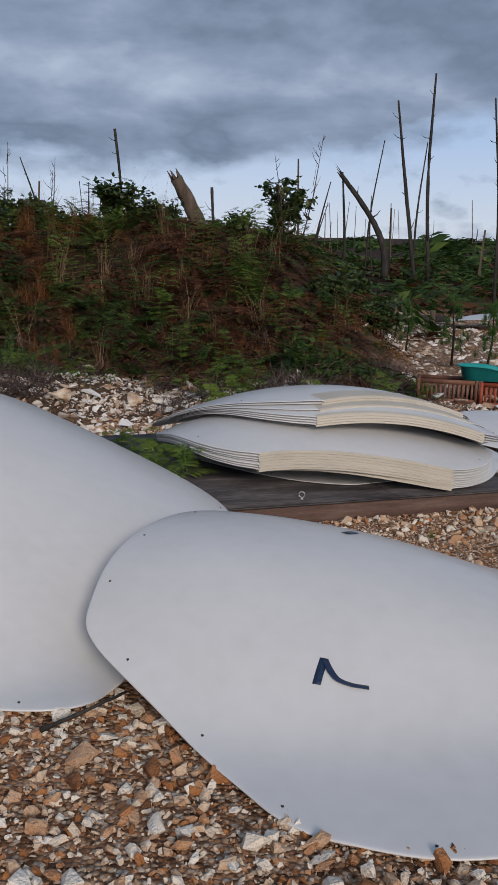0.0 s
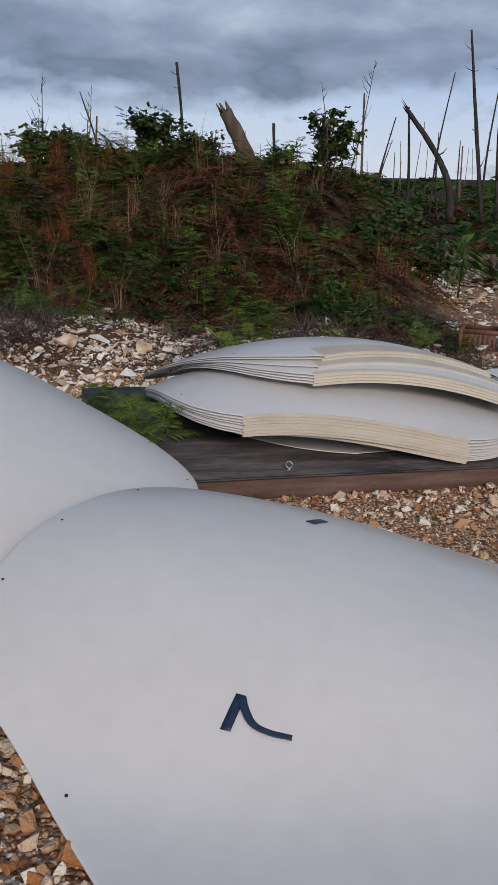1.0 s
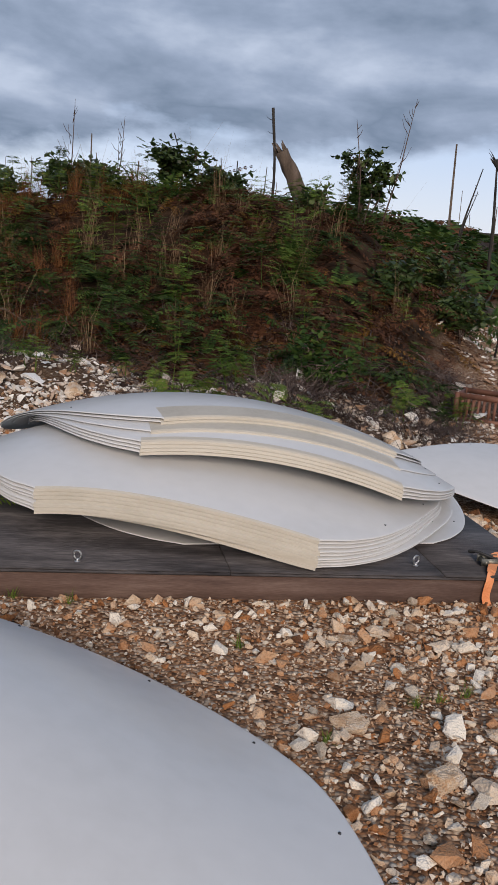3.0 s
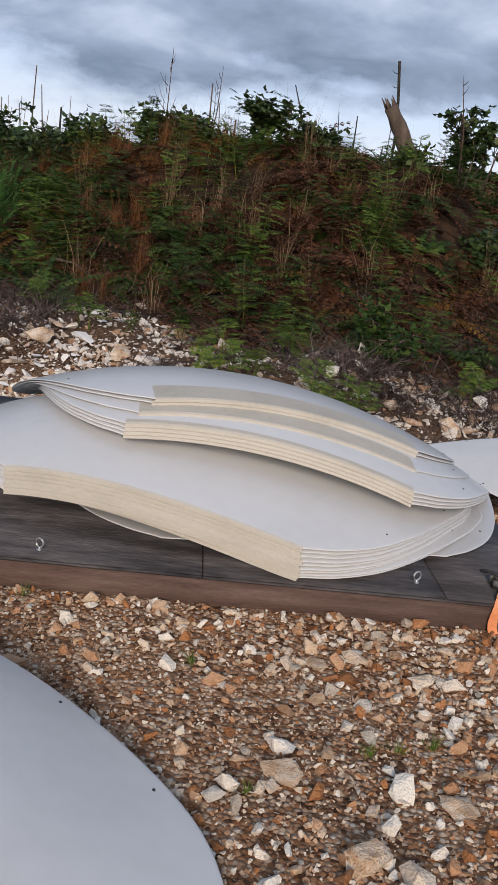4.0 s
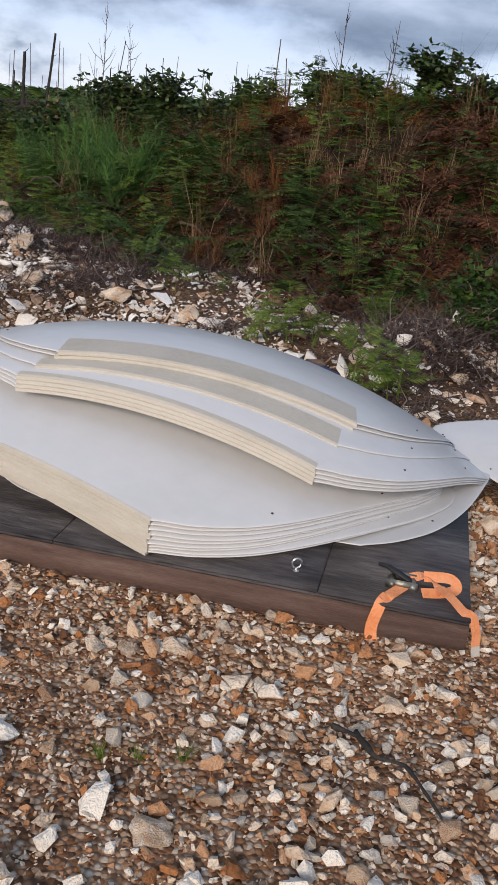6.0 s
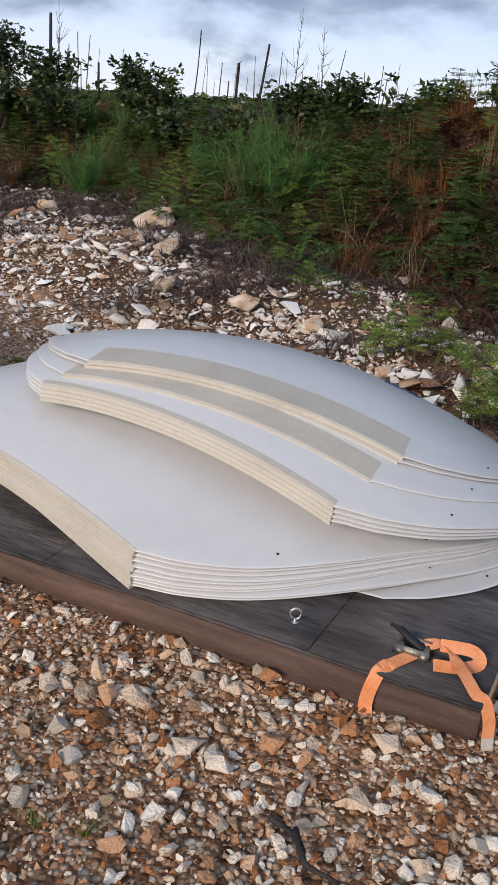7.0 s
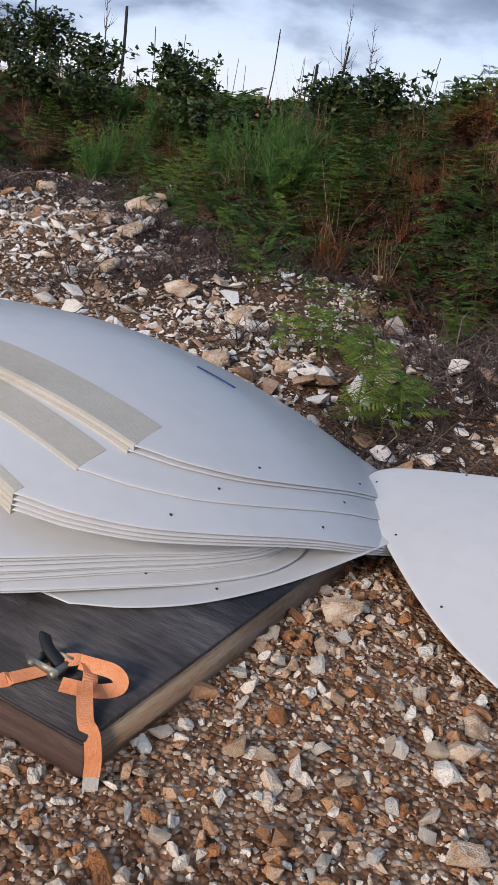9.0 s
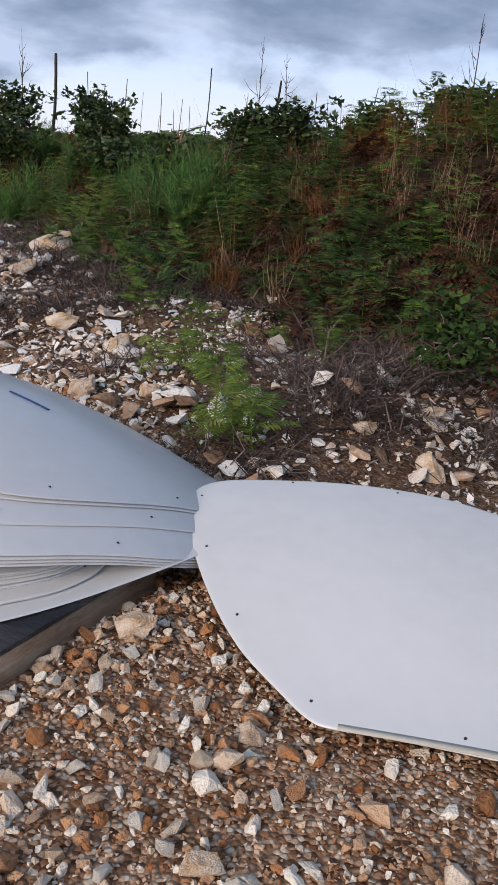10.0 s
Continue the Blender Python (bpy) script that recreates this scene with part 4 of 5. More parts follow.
def join(name, tubes, mat, parent):
    """Several limbs as one mesh part."""
    me = bpy.data.meshes.new(name)
    bm = bmesh.new()
    for t in tubes:
        tmp = bpy.data.meshes.new("limb")
        t.to_mesh(tmp)
        t.free()
        bm.from_mesh(tmp)
        bpy.data.meshes.remove(tmp)
    return part(name, bm, mat, parent)


def shrub(x, y, tall, wide, seed, label, size=0.13, per=7, density=1.0, mat=None, sink=0.0):
    r = random.Random(seed)
    z = float(height(np.array([x]), np.array([y]))[0]) - sink
    root = tagged(new("shrub"), label, "shrub", "broad-leaved shrubs on the bank")
    root.location = (x, y, z - 0.03)
    limbs, tips = [], []
    for i in range(max(3, int(6 * density))):
        a = r.uniform(0, math.tau)
        b = Vector((math.cos(a) * wide * r.uniform(0.1, 0.55), math.sin(a) * wide * r.uniform(0.1, 0.55), tall * r.uniform(0.6, 1.0)))
        mid = b * 0.5 + Vector((r.gauss(0, 0.06), r.gauss(0, 0.06), 0.05)) * tall
        limbs.append(tube([(0, 0, 0), mid, b], [0.016 * tall, 0.010 * tall, 0.004], 5))
        for f in (0.55, 0.7, 0.85, 1.0):
            p = (mid + (b - mid) * max(0, (f - 0.5) * 2))
            tips.append(p)
            for q in range(2):
                e = p + Vector((r.gauss(0, wide * 0.22), r.gauss(0, wide * 0.22), r.gauss(0.05, 0.1) * tall))
                limbs.append(tube([p, (p + e) / 2 + Vector((0, 0, 0.02)), e], [0.006, 0.005, 0.003], 4, cap=False))
                tips.append(e)
    join("trunk", limbs, M_TWIG, root)
    crown = new("crown", mesh_of("crown", *leaves(seed, tips, size, per), mat or M_LEAF))
    crown.parent = root
    return root


SHRUBS = (  # x, y, height, spread, leaf count
    (0.52, 14.8, 1.05, 0.62, 8), (1.65, 15.2, 0.6, 0.6, 6), (-0.25, 14.9, 0.40, 0.3, 4), (-2.1, 14.3, 0.55, 0.6, 5), (-1.5, 14.5, 0.4, 0.5, 5), (-3.9, 14.9, 0.62, 0.8, 6), (-3.3, 14.7, 0.5, 0.6, 5),
    (-5.0, 14.9, 0.75, 0.8, 7), (-5.6, 14.8, 0.70, 0.8, 6), (-6.6, 14.7, 0.95, 0.8, 8), (-7.1, 14.5, 0.85, 0.7, 7), (-7.9, 14.9, 0.8, 0.8, 6), (-8.6, 14.4, 0.45, 0.5, 5),
    (-10.2, 13.7, 1.15, 0.85, 9), (-10.8, 13.9, 1.1, 0.8, 8), (-12.6, 13.2, 1.15, 1.0, 8), (-13.6, 12.9, 1.35, 1.1, 9), (-14.6, 12.6, 1.45, 1.2, 9), (-15.5, 12.4, 1.4, 1.1, 8),
    (-9.1, 13.0, 0.8, 0.9, 7), (-10.6, 12.2, 0.9, 1.1, 7), (-7.1, 12.7, 0.9, 0.7, 7), (-11.6, 11.7, 0.9, 1.0, 6),
    (0.55, 9.35, 0.42, 0.34, 2), (0.78, 9.2, 0.36, 0.34, 2), (1.2, 12.8, 0.5, 0.5, 3), (2.0, 13.6, 0.6, 0.6, 4))
for i, (x, y, tall, wide, per) in enumerate(SHRUBS):
    shrub(x, y, tall, wide, 300 + i, "dark broad-leaved shrub on the bank" if y > 10 else "low green shrub at the foot of the bank",
          0.125 if y > 10 else 0.075, per + 4, min(1.3, 0.5 + wide * 0.8), M_LEAF if y > 10 else M_FERN)


# ---- dead trees ----
def snag(name, points, radii, seed, label, mat, category="dead tree", group="", twigs=0, splinter=0.0, sides=9, root_z=None):
    """A dead trunk bent through points, with short broken branches and a splintered top."""
    r = random.Random(seed)
    base = Vector(points[0])
    root = tagged(new(name), label, category, group)
    root.location = base
    pts = [Vector(p) - base for p in points]
    fine = [Vector(q) for q in bend([tuple(p) for p in pts], 5)]
    rad = np.interp(np.linspace(0, 1, len(fine)), np.linspace(0, 1, len(radii)), radii)
    part("trunk", tube(fine, rad, sides, 0.10, seed), mat, root)
    top, way = fine[-1], (fine[-1] - fine[-2]).normalized()
    if splinter:
        for i in range(5):
            a = i * math.tau / 5 + r.uniform(-0.3, 0.3)
            o = way.orthogonal().normalized()
            o.rotate(Matrix.Rotation(a, 3, way))
            p = top + o * rad[-1] * 0.65 - way * 0.05
            part("splinter", tube([p, p + way * splinter * r.uniform(0.4, 1.0) + o * 0.05 * splinter], [rad[-1] * 0.34, rad[-1] * 0.05], 5), mat, root)
    for i in range(twigs):
        k = r.randrange(len(fine) // 4, len(fine))
        d = Vector((r.gauss(0, 1), r.gauss(0, 1), r.uniform(0.1, 1.1))).normalized() * r.uniform(3, 9) * rad[k]
        part("branch", tube([fine[k], fine[k] + d * 0.6, fine[k] + d + Vector((0, 0, d.length * 0.2))], [rad[k] * 0.35, rad[k] * 0.22, rad[k] * 0.08], 5), mat, root)
    return root


START, LATER = (-0.06, 0.0, 1.34), (3.33, 4.3, 1.38)


def out(origin, bearing, slope, dist):
    """A point dist metres out from origin, on a bearing in degrees left of north and a slope in degrees up."""
    return Vector((origin[0] - dist * math.sin(radians(bearing)), origin[1] + dist * math.cos(radians(bearing)), origin[2] + dist * math.tan(radians(slope))))


def standing(origin, foot, head, dist, radius, seed, label, mat=None, twigs=3, taper=0.45, lean=0.0, splinter=0.0):
    """A dead trunk by its foot's bearing and its head's bearing and slope, standing on the ground."""
    a, b = out(origin, foot, 0, dist), out(origin, *head, dist + lean)
    a.z = float(height(np.array([a.x]), np.array([a.y]))[0]) - 0.1
    r = random.Random(seed)
    m = (a + b) / 2 + Vector((r.gauss(0, 0.02), r.gauss(0, 0.02), 0)) * (b - a).length
    return snag("dead_tree", [a, m, b], [radius * 0.62, radius * 0.52, radius * 0.62 * taper], seed, label, mat or M_CHAR, twigs=twigs, splinter=splinter, group="standing dead trees")


DEAD = "charred bare dead trunk standing on the plain"
THIN = "thin leaning dead stem standing on the plain"
standing(START, 7.75, (8.11, 8.26), 58, 0.16, 1, DEAD, twigs=4, taper=0.85)
standing(START, 12.3, (13.65, 6.38), 55, 0.10, 2, THIN)
standing(START, 9.7, (9.65, 5.14), 50, 0.09, 3, DEAD)
standing(START, 2.05, (2.23, 5.14), 48, 0.14, 4, DEAD, taper=0.9)
standing(START, -6.05, (-5.7, 6.23), 38, 0.11, 6, DEAD)
standing(START, -3.9, (-5.01, 5.66), 38, 0.07, 7, THIN)
standing(START, -4.1, (-4.9, 4.4), 38, 0.05, 17, THIN)
standing(START, -10.4, (-8.8, 10.3), 42, 0.16, 8, DEAD, twigs=7)
standing(START, -11.2, (-10.91, 11.76), 42, 0.15, 9, DEAD, twigs=9)
standing(START, -10.2, (-10.67, 7.99), 44, 0.09, 10, THIN)
standing(START, -7.3, (-8.13, 8.1), 40, 0.07, 11, THIN, twigs=4)
standing(START, -7.9, (-7.5, 4.9), 40, 0.06, 12, THIN)
standing(START, -8.85, (-8.71, 4.48), 45, 0.07, 13, DEAD)
standing(START, -15.2, (-14.4, 10.4), 30, 0.09, 14, DEAD, twigs=14)
bent = [out(START, -8.55, 0.0, 37), out(START, -8.45, 1.6, 37), out(START, -7.9, 3.0, 37), out(START, -6.9, 4.5, 37), out(START, -5.6, 6.1, 37)]
snag("dead_tree", bent, [0.15, 0.14, 0.115, 0.10, 0.085], 15, "bent charred dead tree leaning over the plain", M_CHAR, twigs=2, splinter=0.5, group="standing dead trees")
leaning = [out(START, 2.3, 1.2, 21.4), out(START, 3.2, 3.4, 21.1), out(START, 4.4, 5.6, 20.9)]
snag("dead_tree", leaning, [0.20, 0.175, 0.14], 16, "thick weathered leaning snag with a splintered top", M_BARK, splinter=0.35, group="standing dead trees")
for i, (foot, head, dist, rad) in enumerate(((69.4, (69.1, 8.6), 32, 0.13), (68.8, (68.7, 6.24), 34, 0.09), (64.5, (64.6, 5.4), 36, 0.10), (59.8, (59.55, 4.93), 34, 0.15), (56.6, (56.74, 2.62), 36, 0.12),
                                             (51.1, (50.81, 4.91), 40, 0.07), (48.5, (48.44, 3.34), 42, 0.20), (47.2, (46.75, 4.52), 42, 0.15), (43.3, (43.41, 3.02), 45, 0.09), (57.9, (57.9, 4.11), 38, 0.05),
                                             (48.9, (48.9, 2.3), 44, 0.09), (33.0, (32.9, 3.6), 42, 0.13), (35.0, (35.1, 3.5), 45, 0.06), (38.5, (38.3, 2.9), 48, 0.06), (16.0, (16.4, 5.6), 38, 0.05))):
    standing(LATER, foot, head, dist, 0.68 * rad, 40 + i, DEAD, twigs=2, taper=0.75)
POLE = [(np.array([(-0.5, 0, 0), (0.5, 0, 0), (0, 0.8, 0), (-0.3, 0, 1), (0.3, 0, 1), (0, 0.5, 1)], float), np.array([(0, 1, 4), (0, 4, 3), (1, 2, 5), (1, 5, 4), (2, 0, 3), (2, 3, 5)]))]
x, y = field(420, -170, 120, 40, 190, lambda x, y: np.full(len(x), 0.55))
far_h = rng.uniform(2.0, 5.5, len(x)) * (0.6 + np.hypot(x, y) / 160)
stuff("far_dead_poles", M_BARK, "pale bare dead poles scattered over the burnt plain", "dead trees", POLE, x, y, np.c_[np.full(len(x), 0.14), np.full(len(x), 0.14), far_h], 0.05)

# the rotten stump on the bank
stump = snag("tree_stump", [(-7.55, 13.2, 0.35), (-7.52, 13.22, 0.9), (-7.5, 13.25, 1.45)], [0.20, 0.17, 0.14], 31, "reddish rotten broken stump standing on the bank", M_HEART, "stump", splinter=0.35)

# bare twiggy saplings that stand over the skyline
def sapling(x, y, tall, seed, lean=(0.1, 0.0)):
    r = random.Random(seed)
    z = float(height(np.array([x]), np.array([y]))[0])
    root = tagged(new("bare_sapling"), "thin leafless sapling with fine bare twigs", "sapling", "bare saplings on the bank")
    root.location = (x, y, z)
    top = Vector((lean[0] * tall, lean[1] * tall, tall))
    part("stem", tube([(0, 0, 0), top * 0.5 + Vector((0.04, 0, 0)), top], [0.014, 0.009, 0.003], 5), M_TWIG, root)
    for i in range(12):
        f = r.uniform(0.3, 0.95)
        d = Vector((r.gauss(0, 0.5), r.gauss(0, 0.5), r.uniform(0.4, 1.0))).normalized() * tall * 0.28 * (1.1 - f)
        part("twig", tube([top * f, top * f + d * 0.6, top * f + d + Vector((0, 0, d.length * 0.25))], [0.006, 0.004, 0.002], 4), M_TWIG, root)


for i, (x, y, tall, lx) in enumerate(((0.75, 14.7, 1.9, 0.18), (0.5, 14.5, 1.4, -0.12), (-9.6, 16.5, 2.2, 0.05), (-4.1, 15.4, 1.7, 0.06), (-3.4, 15.6, 1.3, 0.1), (-9.2, 16.9, 1.9, -0.05), (-12.6, 13.4, 2.0, 0.0))):
    sapling(x, y, tall, 70 + i, (lx, 0))


# ---- crates, tub and young pines beyond the stack ----
def crate(m, mat, label):
    """A slatted plastic crate: a floor, corner posts, rails and upright ribs."""
    w, d, h = 0.62, 0.42, 0.26
    root = tagged(new("plastic_crate"), label, "crate", "plastic crates")
    part("floor_panel", box_mesh(-w / 2, w / 2, -d / 2, d / 2, 0.0, 0.012), mat, root)
    for sx in (-1, 1):
        for sy in (-1, 1):
            part("corner_post", box_mesh(sx * w / 2 - 0.02, sx * w / 2 + 0.02, sy * d / 2 - 0.02, sy * d / 2 + 0.02, 0.0, h), mat, root)
    for sy in (-1, 1):
        for z0, z1 in ((0.013, 0.05), (h - 0.05, h - 0.002)):
            part("rail", box_mesh(-w / 2 + 0.021, w / 2 - 0.021, sy * d / 2 - 0.012, sy * d / 2 + 0.012, z0, z1), mat, root)
        for x in np.linspace(-w / 2 + 0.05, w / 2 - 0.05, 12):
            part("rib", box_mesh(x - 0.011, x + 0.011, sy * d / 2 - 0.008, sy * d / 2 + 0.008, 0.051, h - 0.051, 0), mat, root)
    for sx in (-1, 1):
        part("end_panel", box_mesh(sx * w / 2 - 0.010, sx * w / 2 + 0.010, -d / 2 + 0.021, d / 2 - 0.021, 0.013, h - 0.01), mat, root)
    root.matrix_world = m
    return root


def ground_z(x, y):
    return float(height(np.array([x]), np.array([y]))[0])


crate(pose(2.20, 9.95, ground_z(2.2, 9.95), 0, 0, -12), M_CRATE, "weathered brown slatted plastic crate among weeds")
crate(pose(2.86, 9.72, ground_z(2.86, 9.72), 0, 0, -20), M_CRATE_RED, "faded red slatted plastic crate among weeds")
crate(pose(3.45, 9.45, ground_z(3.45, 9.45), 0, 4, -24), M_CRATE_RED, "faded red slatted plastic crate among weeds")


def tub(m):
    bm = bmesh.new()
    prof = [(0.20, 0.0), (0.22, 0.10), (0.235, 0.155), (0.26, 0.16), (0.262, 0.148), (0.232, 0.148), (0.212, 0.02), (0.0, 0.015)]
    rows = []
    for rad, z in prof:
        ring = []
        for k in range(40):
            a = k * math.tau / 40
            dip = 0.035 * math.exp(-((math.cos(a) * 1.35 - 0.25) / 0.2) ** 2) * (z > 0.14)
            c, s = math.cos(a), math.sin(a)
            ring.append(bm.verts.new((1.35 * rad * abs(c) ** 0.6 * (1 if c > 0 else -1), 0.8 * rad * abs(s) ** 0.6 * (1 if s > 0 else -1), z - dip)))
        rows.append(ring)
    for a, b in zip(rows, rows[1:]):
        for k in range(40):
            bm.faces.new((a[k], a[(k + 1) % 40], b[(k + 1) % 40], b[k]))
    bm.faces.new(rows[0][::-1])
    bmesh.ops.remove_doubles(bm, verts=bm.verts, dist=0.0004)
    ob = part("plastic_tub", bm, M_TEAL, None)
    ob.matrix_world = m
    return tagged(ob, "teal plastic tub with a notched rim on crates", "tub")


tub(pose(2.62, 9.82, ground_z(2.6, 9.8) + 0.262, 0, 0, -15))


def young_pine(x, y, tall, seed):
    """A sapling pine: a thin stem with long-needled tufts up its upper part."""
    r = random.Random(seed)
    root = tagged(new("young_pine"), "slender young pine with tufts of long green needles", "pine tree", "young pines on the gravel")
    root.location = (x, y, ground_z(x, y))
    top = Vector((r.gauss(0, 0.05), r.gauss(0, 0.05), tall))
    part("trunk", tube([(0, 0, 0), top * 0.5 + Vector((0.03, 0, 0)), top], [0.02, 0.014, 0.006], 7), M_CHAR, root)
    V, F, o = [], [], 0
    for i in range(34):
        f = r.uniform(0.18, 1.0)
        a = r.uniform(0, math.tau)
        ll = (1.15 - f) * 0.32 * tall * r.uniform(0.4, 1.0)
        c = np.array(top * f) + np.array([math.cos(a) * ll, math.sin(a) * ll, 0.25 * ll])
        v, t = blades(seed * 40 + i, 42, 0.17, 0.0045, 0.9, 0.1)
        V.append(v + c), F.append(t + o)
        o += len(v)
    crown = new("crown", mesh_of("crown", np.concatenate(V), np.concatenate(F), M_NEEDLE))
    crown.parent = root


young_pine(2.93, 13.0, 0.95, 5)
young_pine(3.22, 12.2, 0.90, 6)
young_pine(2.55, 14.6, 0.75, 7)

# a fallen dark log and brush behind the gravel, pale sheets far off
snag("fallen_log", [(2.3, 20.5, ground_z(2.3, 20.5) + 0.20), (3.3, 20.9, ground_z(3.3, 20.9) + 0.32), (4.6, 21.2, ground_z(4.6, 21.2) + 0.28)], [0.09, 0.11, 0.07], 81, "dark fallen log lying across the gravel", M_CHAR, "log", twigs=3)
snag("tree_stump", [(4.05, 20.0, ground_z(4.05, 20.0) - 0.05), (4.05, 20.0, ground_z(4.05, 20) + 0.55)], [0.07, 0.06], 82, "short pale broken stump on the gravel", M_BARK, "stump")


def far_panel(x, y, turn, lift):
    base = ground_z(x, y) + lift
    petal_panel((x, y), turn, lambda u, v: base - 0.12 * ((u - x) ** 2 + (v - y - 0.6) ** 2), 0.01, "white domed fibreglass panel lying far off on gravel", "loose dish panels")


far_panel(6.2, 21.4, 20, 0.42)
far_panel(4.75, 13.3, -30, 0.33)

# ---- stones ----
def rocks(count, seed, flat, corners=13):
    """Angular stones: hulls of random points, about 20 to 36 triangles each."""
    out, r = [], random.Random(seed)
    for i in range(count):
        bm = bmesh.new()
        for k in range(corners):
            v = Vector((r.gauss(0, 1), r.gauss(0, 1), r.gauss(0, 1))).normalized() * r.uniform(0.62, 1.05)
            bm.verts.new((v.x * 0.5, v.y * r.uniform(0.36, 0.44), v.z * flat))
        bmesh.ops.convex_hull(bm, input=list(bm.verts))
        loose = [v for v in bm.verts if not v.link_faces]
        bmesh.ops.delete(bm, geom=loose, context="VERTS")
        bmesh.ops.triangulate(bm, faces=bm.faces)
        bm.verts.index_update()
        out.append((np.array([v.co[:] for v in bm.verts]), np.array([[v.index for v in f.verts] for f in bm.faces])))
        bm.free()
    return out


ROUND, SLAB, CHIPS = rocks(24, 1, 0.30, 15), rocks(18, 2, 0.17), rocks(12, 3, 0.30, 7)


def trodden(x, y):
    """The ground in front of the walk, which is looked at closely."""
    return y > 1.6 + 1.25 * np.clip(x - 0.9, 0, 9)



def inside(x, y, poly):
    """Which points lie in a polygon."""
    hit = np.zeros(len(x), bool)
    for (ax, ay), (bx, by) in zip(poly, np.roll(poly, -1, 0)):
        hit ^= ((ay > y) != (by > y)) & (x < (bx - ax) * (y - ay) / (by - ay + 1e-12) + ax)
    return hit


def shrunk(poly, by):
    c = np.mean(poly, 0)
    d = np.array(poly) - c
    return c + d * (1 - by / np.hypot(d[:, 0], d[:, 1]))[:, None]


DECK_POLY = np.array([(DECK @ Vector((x, y, 0)))[:2] for x, y in ((0.01, -0.01), (0.01, D1 + 0.01), (-XD, D1 + 0.01), (-XD, DD + 0.01), (-DW, DD + 0.01), (-DW, -0.01))])


def clear(x, y):
    """Away from under the panels that lie low, and from the deck."""
    bad = inside(x, y, DECK_POLY)
    for rim, by in ((A_RIM, 0.06), (C_RIM, 0.08), (B_RIM, 0.05)):
        bad |= inside(x, y, shrunk(outline(rim, 6), by))
    return ~bad


def sandy(x, y):
    """Finer ground in front of the deck."""
    return np.exp(-(((x - 1.15) / 0.75) ** 2 + ((y - 4.25) / 0.38) ** 2)) + 0.6 * np.exp(-(((x - 2.6) / 0.5) ** 2 + ((y - 6.5) / 0.35) ** 2))


def gravel(name, n, area, lo, hi, bases, mat, label, keep, sink=0.25, tilt=0.5, worn=False):
    x, y = field(n, *area, keep)
    ok = clear(x, y)
    x, y = x[ok], y[ok]
    size = lo * (hi / lo) ** rng.uniform(0, 1, len(x)) ** 2.2
    dims = np.c_[size, size * rng.uniform(0.65, 1.15, len(x)), size * rng.uniform(0.6, 1.15, len(x))]
    p = on_ground(x, y)
    p[:, 2] += size * (0.30 - sink) + rng.uniform(-0.05, 0.12, len(x)) * size
    ob = new(name, mesh_of(name, *scatter(bases, spin(len(x), tilt), dims, p), mat, not worn))
    return tagged(ob, label, "gravel", kind="stuff")


NEAR = (-1.4, 4.6, 1.5, 7.5)
gravel("fine_gravel", 125000, (-1.4, 3.9, 1.5, 7.5), 0.011, 0.028, CHIPS, M_CHIP, "fine brown and white limestone gravel", lambda x, y: trodden(x, y) * (0.8 + 0.2 * sandy(x, y)), 0.2)
gravel("gravel", 44000, NEAR, 0.022, 0.066, ROUND, M_STONE, "white and rusty brown limestone gravel", lambda x, y: trodden(x, y) * np.clip(1 - 0.8 * sandy(x, y), 0.1, 1) * (0.70 + 0.3 * wave(x, y, 21, 0.5)), 0.22)
gravel("gravel", 2600, NEAR, 0.062, 0.125, ROUND, M_STONE, "white and rusty brown limestone gravel", lambda x, y: trodden(x, y) * np.clip(1 - 0.7 * sandy(x, y), 0.1, 1) * (0.55 + 0.35 * wave(x, y, 22, 0.6)), 0.22)


def scree(x, y):
    foot = 9.9 + 0.28 * np.clip(-x - 2.5, 0, 5) - 0.7 * np.clip(-x - 8.5, 0, 8)
    return smooth(6.6, 7.3, y + 0.25 * np.clip(-x, 0, 1)) * (1 - smooth(foot - 0.9, foot + 0.7, y)) * (0.40 + 0.6 * (wave(x, y, 23, 0.5) > -0.1))


gravel("rubble", 46000, (-10, 3.4, 6.3, 11.5), 0.025, 0.10, SLAB, M_RUBBLE, "broken pale limestone rubble below the bank", scree, 0.15)
gravel("rubble", 2600, (-10, 3.2, 6.8, 11.0), 0.09, 0.26, SLAB, M_RUBBLE, "broken pale limestone rubble below the bank", lambda x, y: 0.75 * scree(x, y), 0.15, 0.35)
gravel("rubble", 9000, (1.2, 13.0, 9.6, 30), 0.05, 0.24, SLAB, M_RUBBLE, "pale limestone rubble of the flat beyond", lambda x, y: smooth(0.9, 2.2, x - 0.09 * (y - 10)) * (1 - smooth(22, 28, y)) * (0.35 + 0.65 * (wave(x, y, 24, 1.3) > -0.2)), 0.15, 0.25)

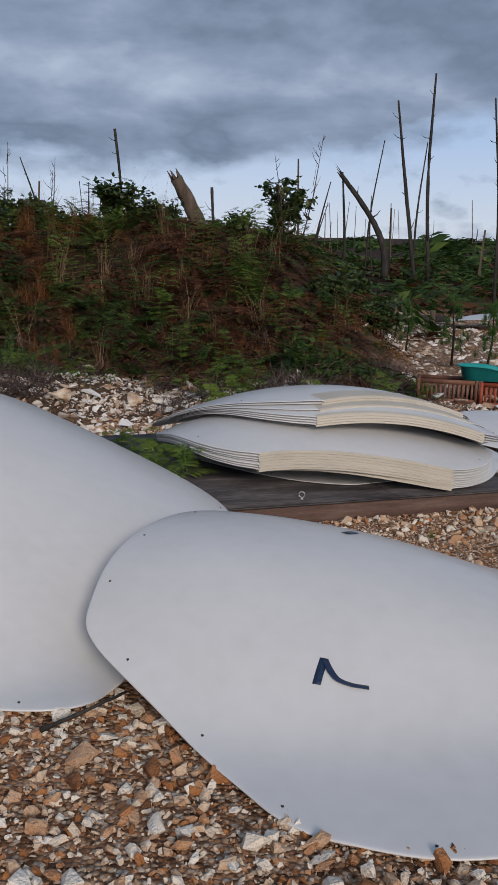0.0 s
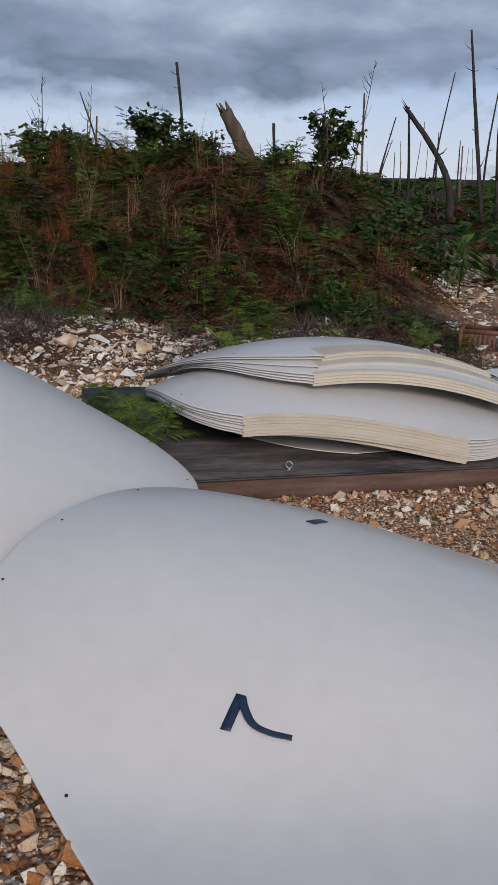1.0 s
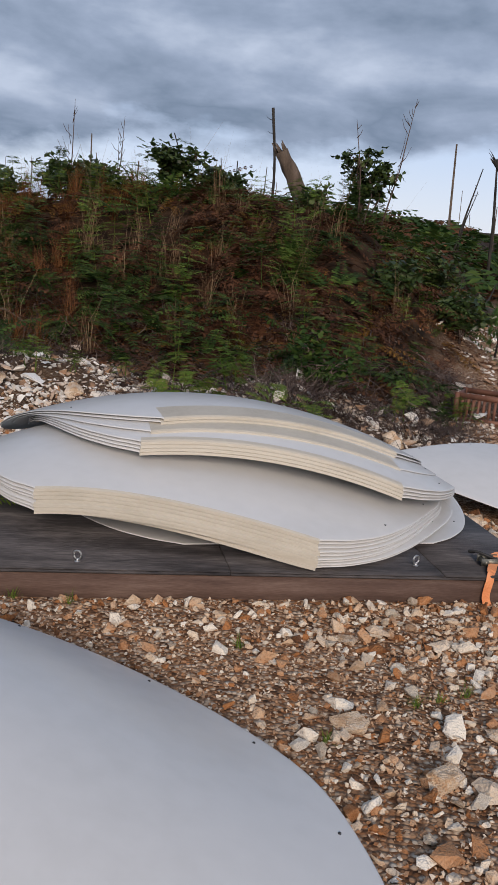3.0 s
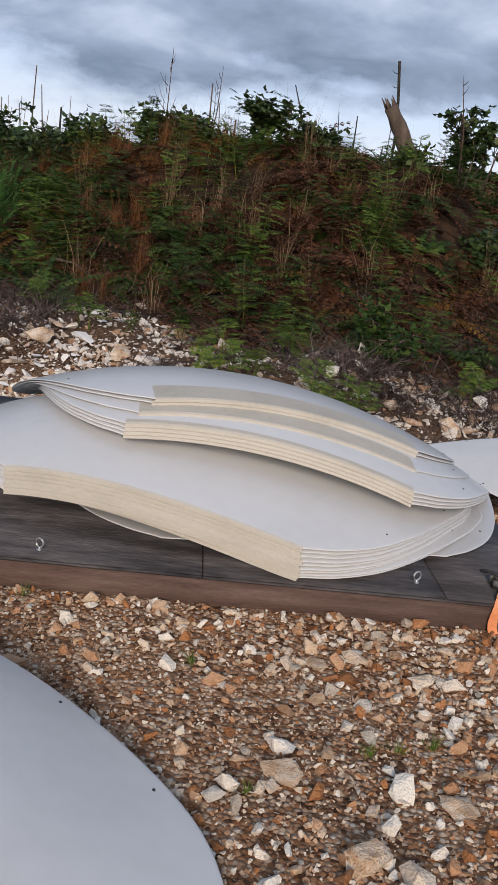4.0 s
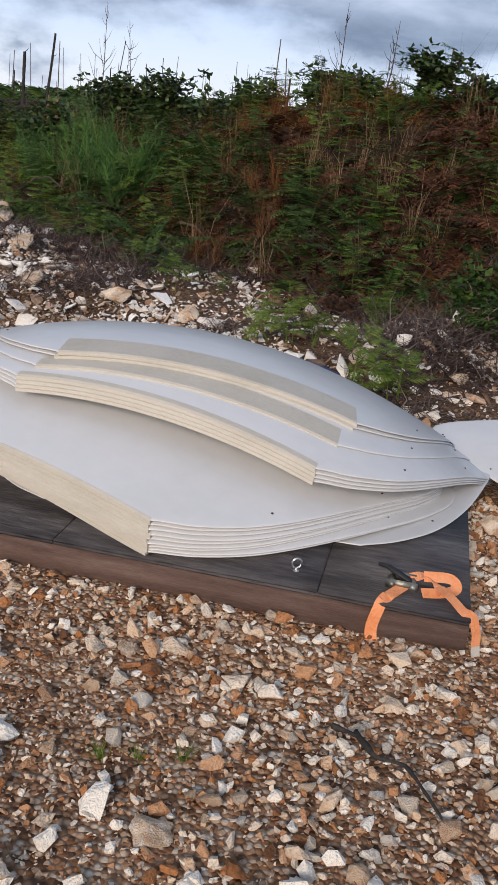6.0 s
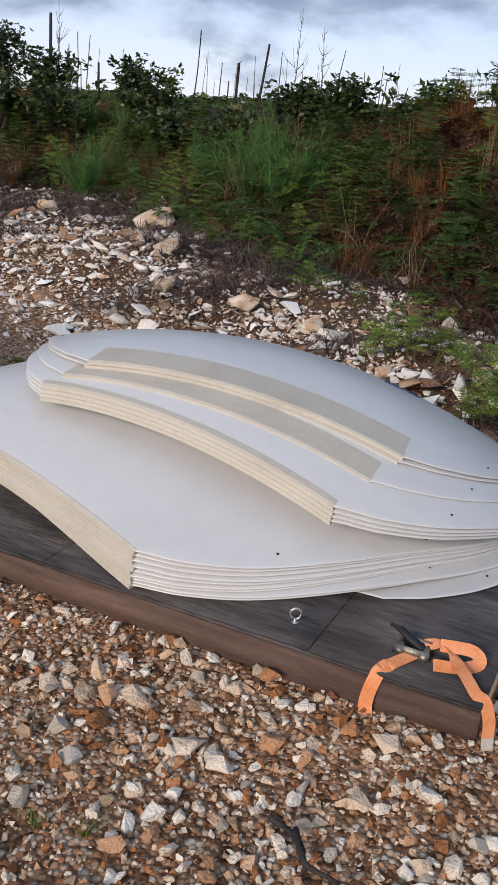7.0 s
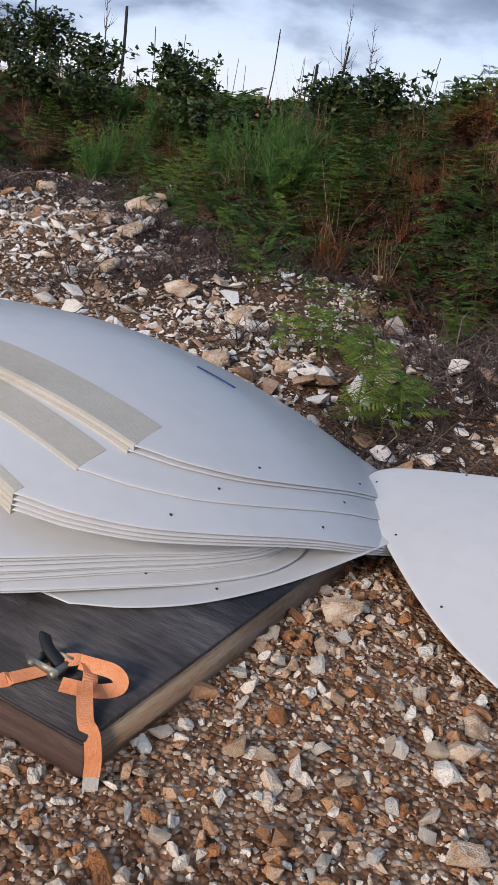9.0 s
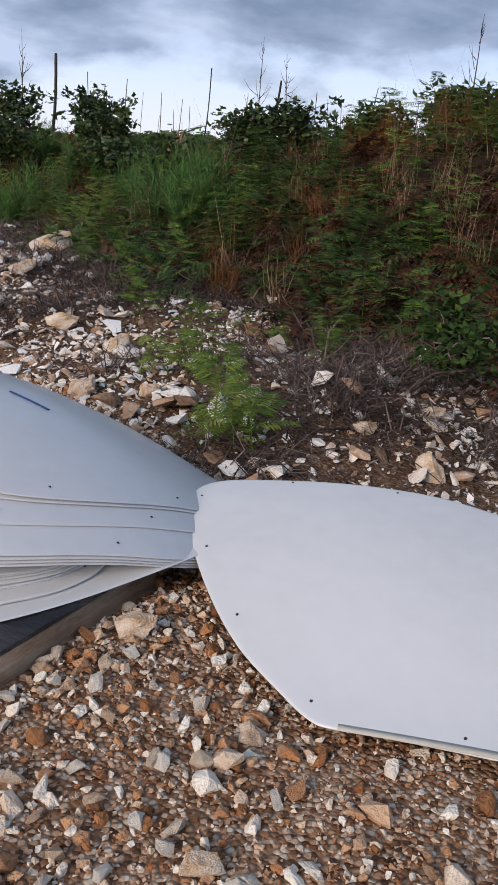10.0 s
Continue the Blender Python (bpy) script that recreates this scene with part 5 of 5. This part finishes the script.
# single boulders and slabs
BOULDERS = ((-0.44, 7.50, 0.26, 0.8), (-0.10, 7.72, 0.15, 0.8), (1.36, 8.28, 0.21, 0.9), (0.92, 8.3, 0.16, 0.7), (-4.95, 9.85, 0.62, 0.6), (-7.2, 8.9, 0.42, 0.9), (-6.3, 9.3, 0.35, 0.8), (-8.0, 8.3, 0.55, 0.7),
            (-1.7, 8.1, 0.28, 0.7), (-1.05, 8.15, 0.22, 0.8), (1.36, 4.14, 0.14, 0.6), (1.62, 3.92, 0.16, 0.6), (1.80, 4.24, 0.13, 0.4), (1.82, 6.36, 0.15, 0.8), (0.35, 8.05, 0.18, 0.8), (-2.4, 7.9, 0.34, 0.5),
            (2.62, 5.98, 0.12, 0.6), (2.35, 6.35, 0.10, 0.7), (0.98, 8.75, 0.15, 0.8), (-3.2, 8.6, 0.3, 0.5), (1.30, 4.74, 0.10, 0.5))
boulder_mesh = []
for i in range(5):
    bv, bf = rocks(1, 40 + i, 0.34, 16)[0]
    bm = bmesh.new()
    vs = [bm.verts.new(v) for v in bv]
    for f in bf:
        bm.faces.new([vs[k] for k in f])
    bmesh.ops.subdivide_edges(bm, edges=list(bm.edges), cuts=4, use_grid_fill=True)
    for v in bm.verts:
        p = v.co * 4.0 + Vector((9.0 * i, 0, 0))
        v.co += v.co.normalized() * (0.055 * noise.noise(p) + 0.04 * abs(noise.noise(p * 2.7)) + 0.02 * noise.noise(p * 7.0))
    bmesh.ops.triangulate(bm, faces=bm.faces)
    bm.verts.index_update()
    boulder_mesh.append(mesh_of("boulder", np.array([v.co[:] for v in bm.verts]), np.array([[v.index for v in f.verts] for f in bm.faces]), M_BOULDER))
    bm.free()
for i, (x, y, size, tall) in enumerate(BOULDERS):
    ob = new("boulder", boulder_mesh[i % 5])
    ob.matrix_world = pose(x, y, ground_z(x, y) + 0.20 * size * tall, (i * 37) % 20 - 10, (i * 53) % 24 - 12, i * 71) @ Matrix.Diagonal((size, size, size * tall * 1.25, 1))
    tagged(ob, "pale limestone boulder lying among rubble" if size > 0.2 else "pale angular limestone block on the gravel", "rock", "loose boulders")

# charred sticks on the gravel
for i, pts in enumerate((((1.991, 4.818, 0.035), (2.072, 4.765, 0.035), (2.145, 4.776, 0.035), (2.220, 4.722, 0.035), (2.284, 4.667, 0.035)), ((1.934, 4.798, 0.035), (2.015, 4.805, 0.035), (2.072, 4.765, 0.035)), ((-0.62, 2.42, 0.02), (-0.45, 2.55, 0.05), (-0.40, 2.66, 0.03)))):
    tagged(part("charred_stick", tube([Vector(p) for p in bend(pts, 4)], np.linspace(0.007, 0.003, 4 * (len(pts) - 1) + 1), 6, 0.45, i), M_CHAR, None), "black charred stick lying on the gravel", "stick", "charred sticks")
for i, (x, y, a, ll) in enumerate(((0.70, 9.05, 60, 0.55), (-6.6, 11.3, 10, 1.4), (-6.0, 11.2, -20, 1.2), (-5.6, 11.3, 30, 0.9), (-3.2, 10.6, -30, 1.0), (-7.0, 9.0, 40, 1.0))):
    c, s = math.cos(radians(a)), math.sin(radians(a))
    pts = [Vector((x + c * ll * f, y + s * ll * f, ground_z(x + c * ll * f, y + s * ll * f) + 0.03 + 0.22 * ll * math.sin(2.2 * f))) for f in (0, 0.35, 0.7, 1.0)]
    tagged(part("dead_branch", tube(pts, [0.018, 0.015, 0.010, 0.005], 6, 0.15, i), M_BARK, None), "bare grey dead branch lying on rubble", "branch", "dead branches")

# the gravel nearest the walk, stone by stone
stone_mesh = [mesh_of("stone", v, f, M_STONE_ONE) for v, f in ROUND]
x, y = field(2600, 1.2, 3.3, 3.6, 6.4, lambda x, y: np.clip(1 - 0.7 * sandy(x, y), 0.1, 1))
ok = clear(x, y)
x, y = x[ok][:300], y[ok][:300]
turns = spin(len(x), 0.4)
for i in range(len(x)):
    size = float(rng.uniform(0.04, 0.08))
    ob = new("stone", stone_mesh[i % len(stone_mesh)])
    ob.matrix_world = Matrix.Translation((x[i], y[i], ground_z(x[i], y[i]) + 0.16 * size)) @ Matrix(turns[i].tolist()).to_4x4() @ Matrix.Diagonal((size, size * 0.95, size, 1))
    ob.parent = ground
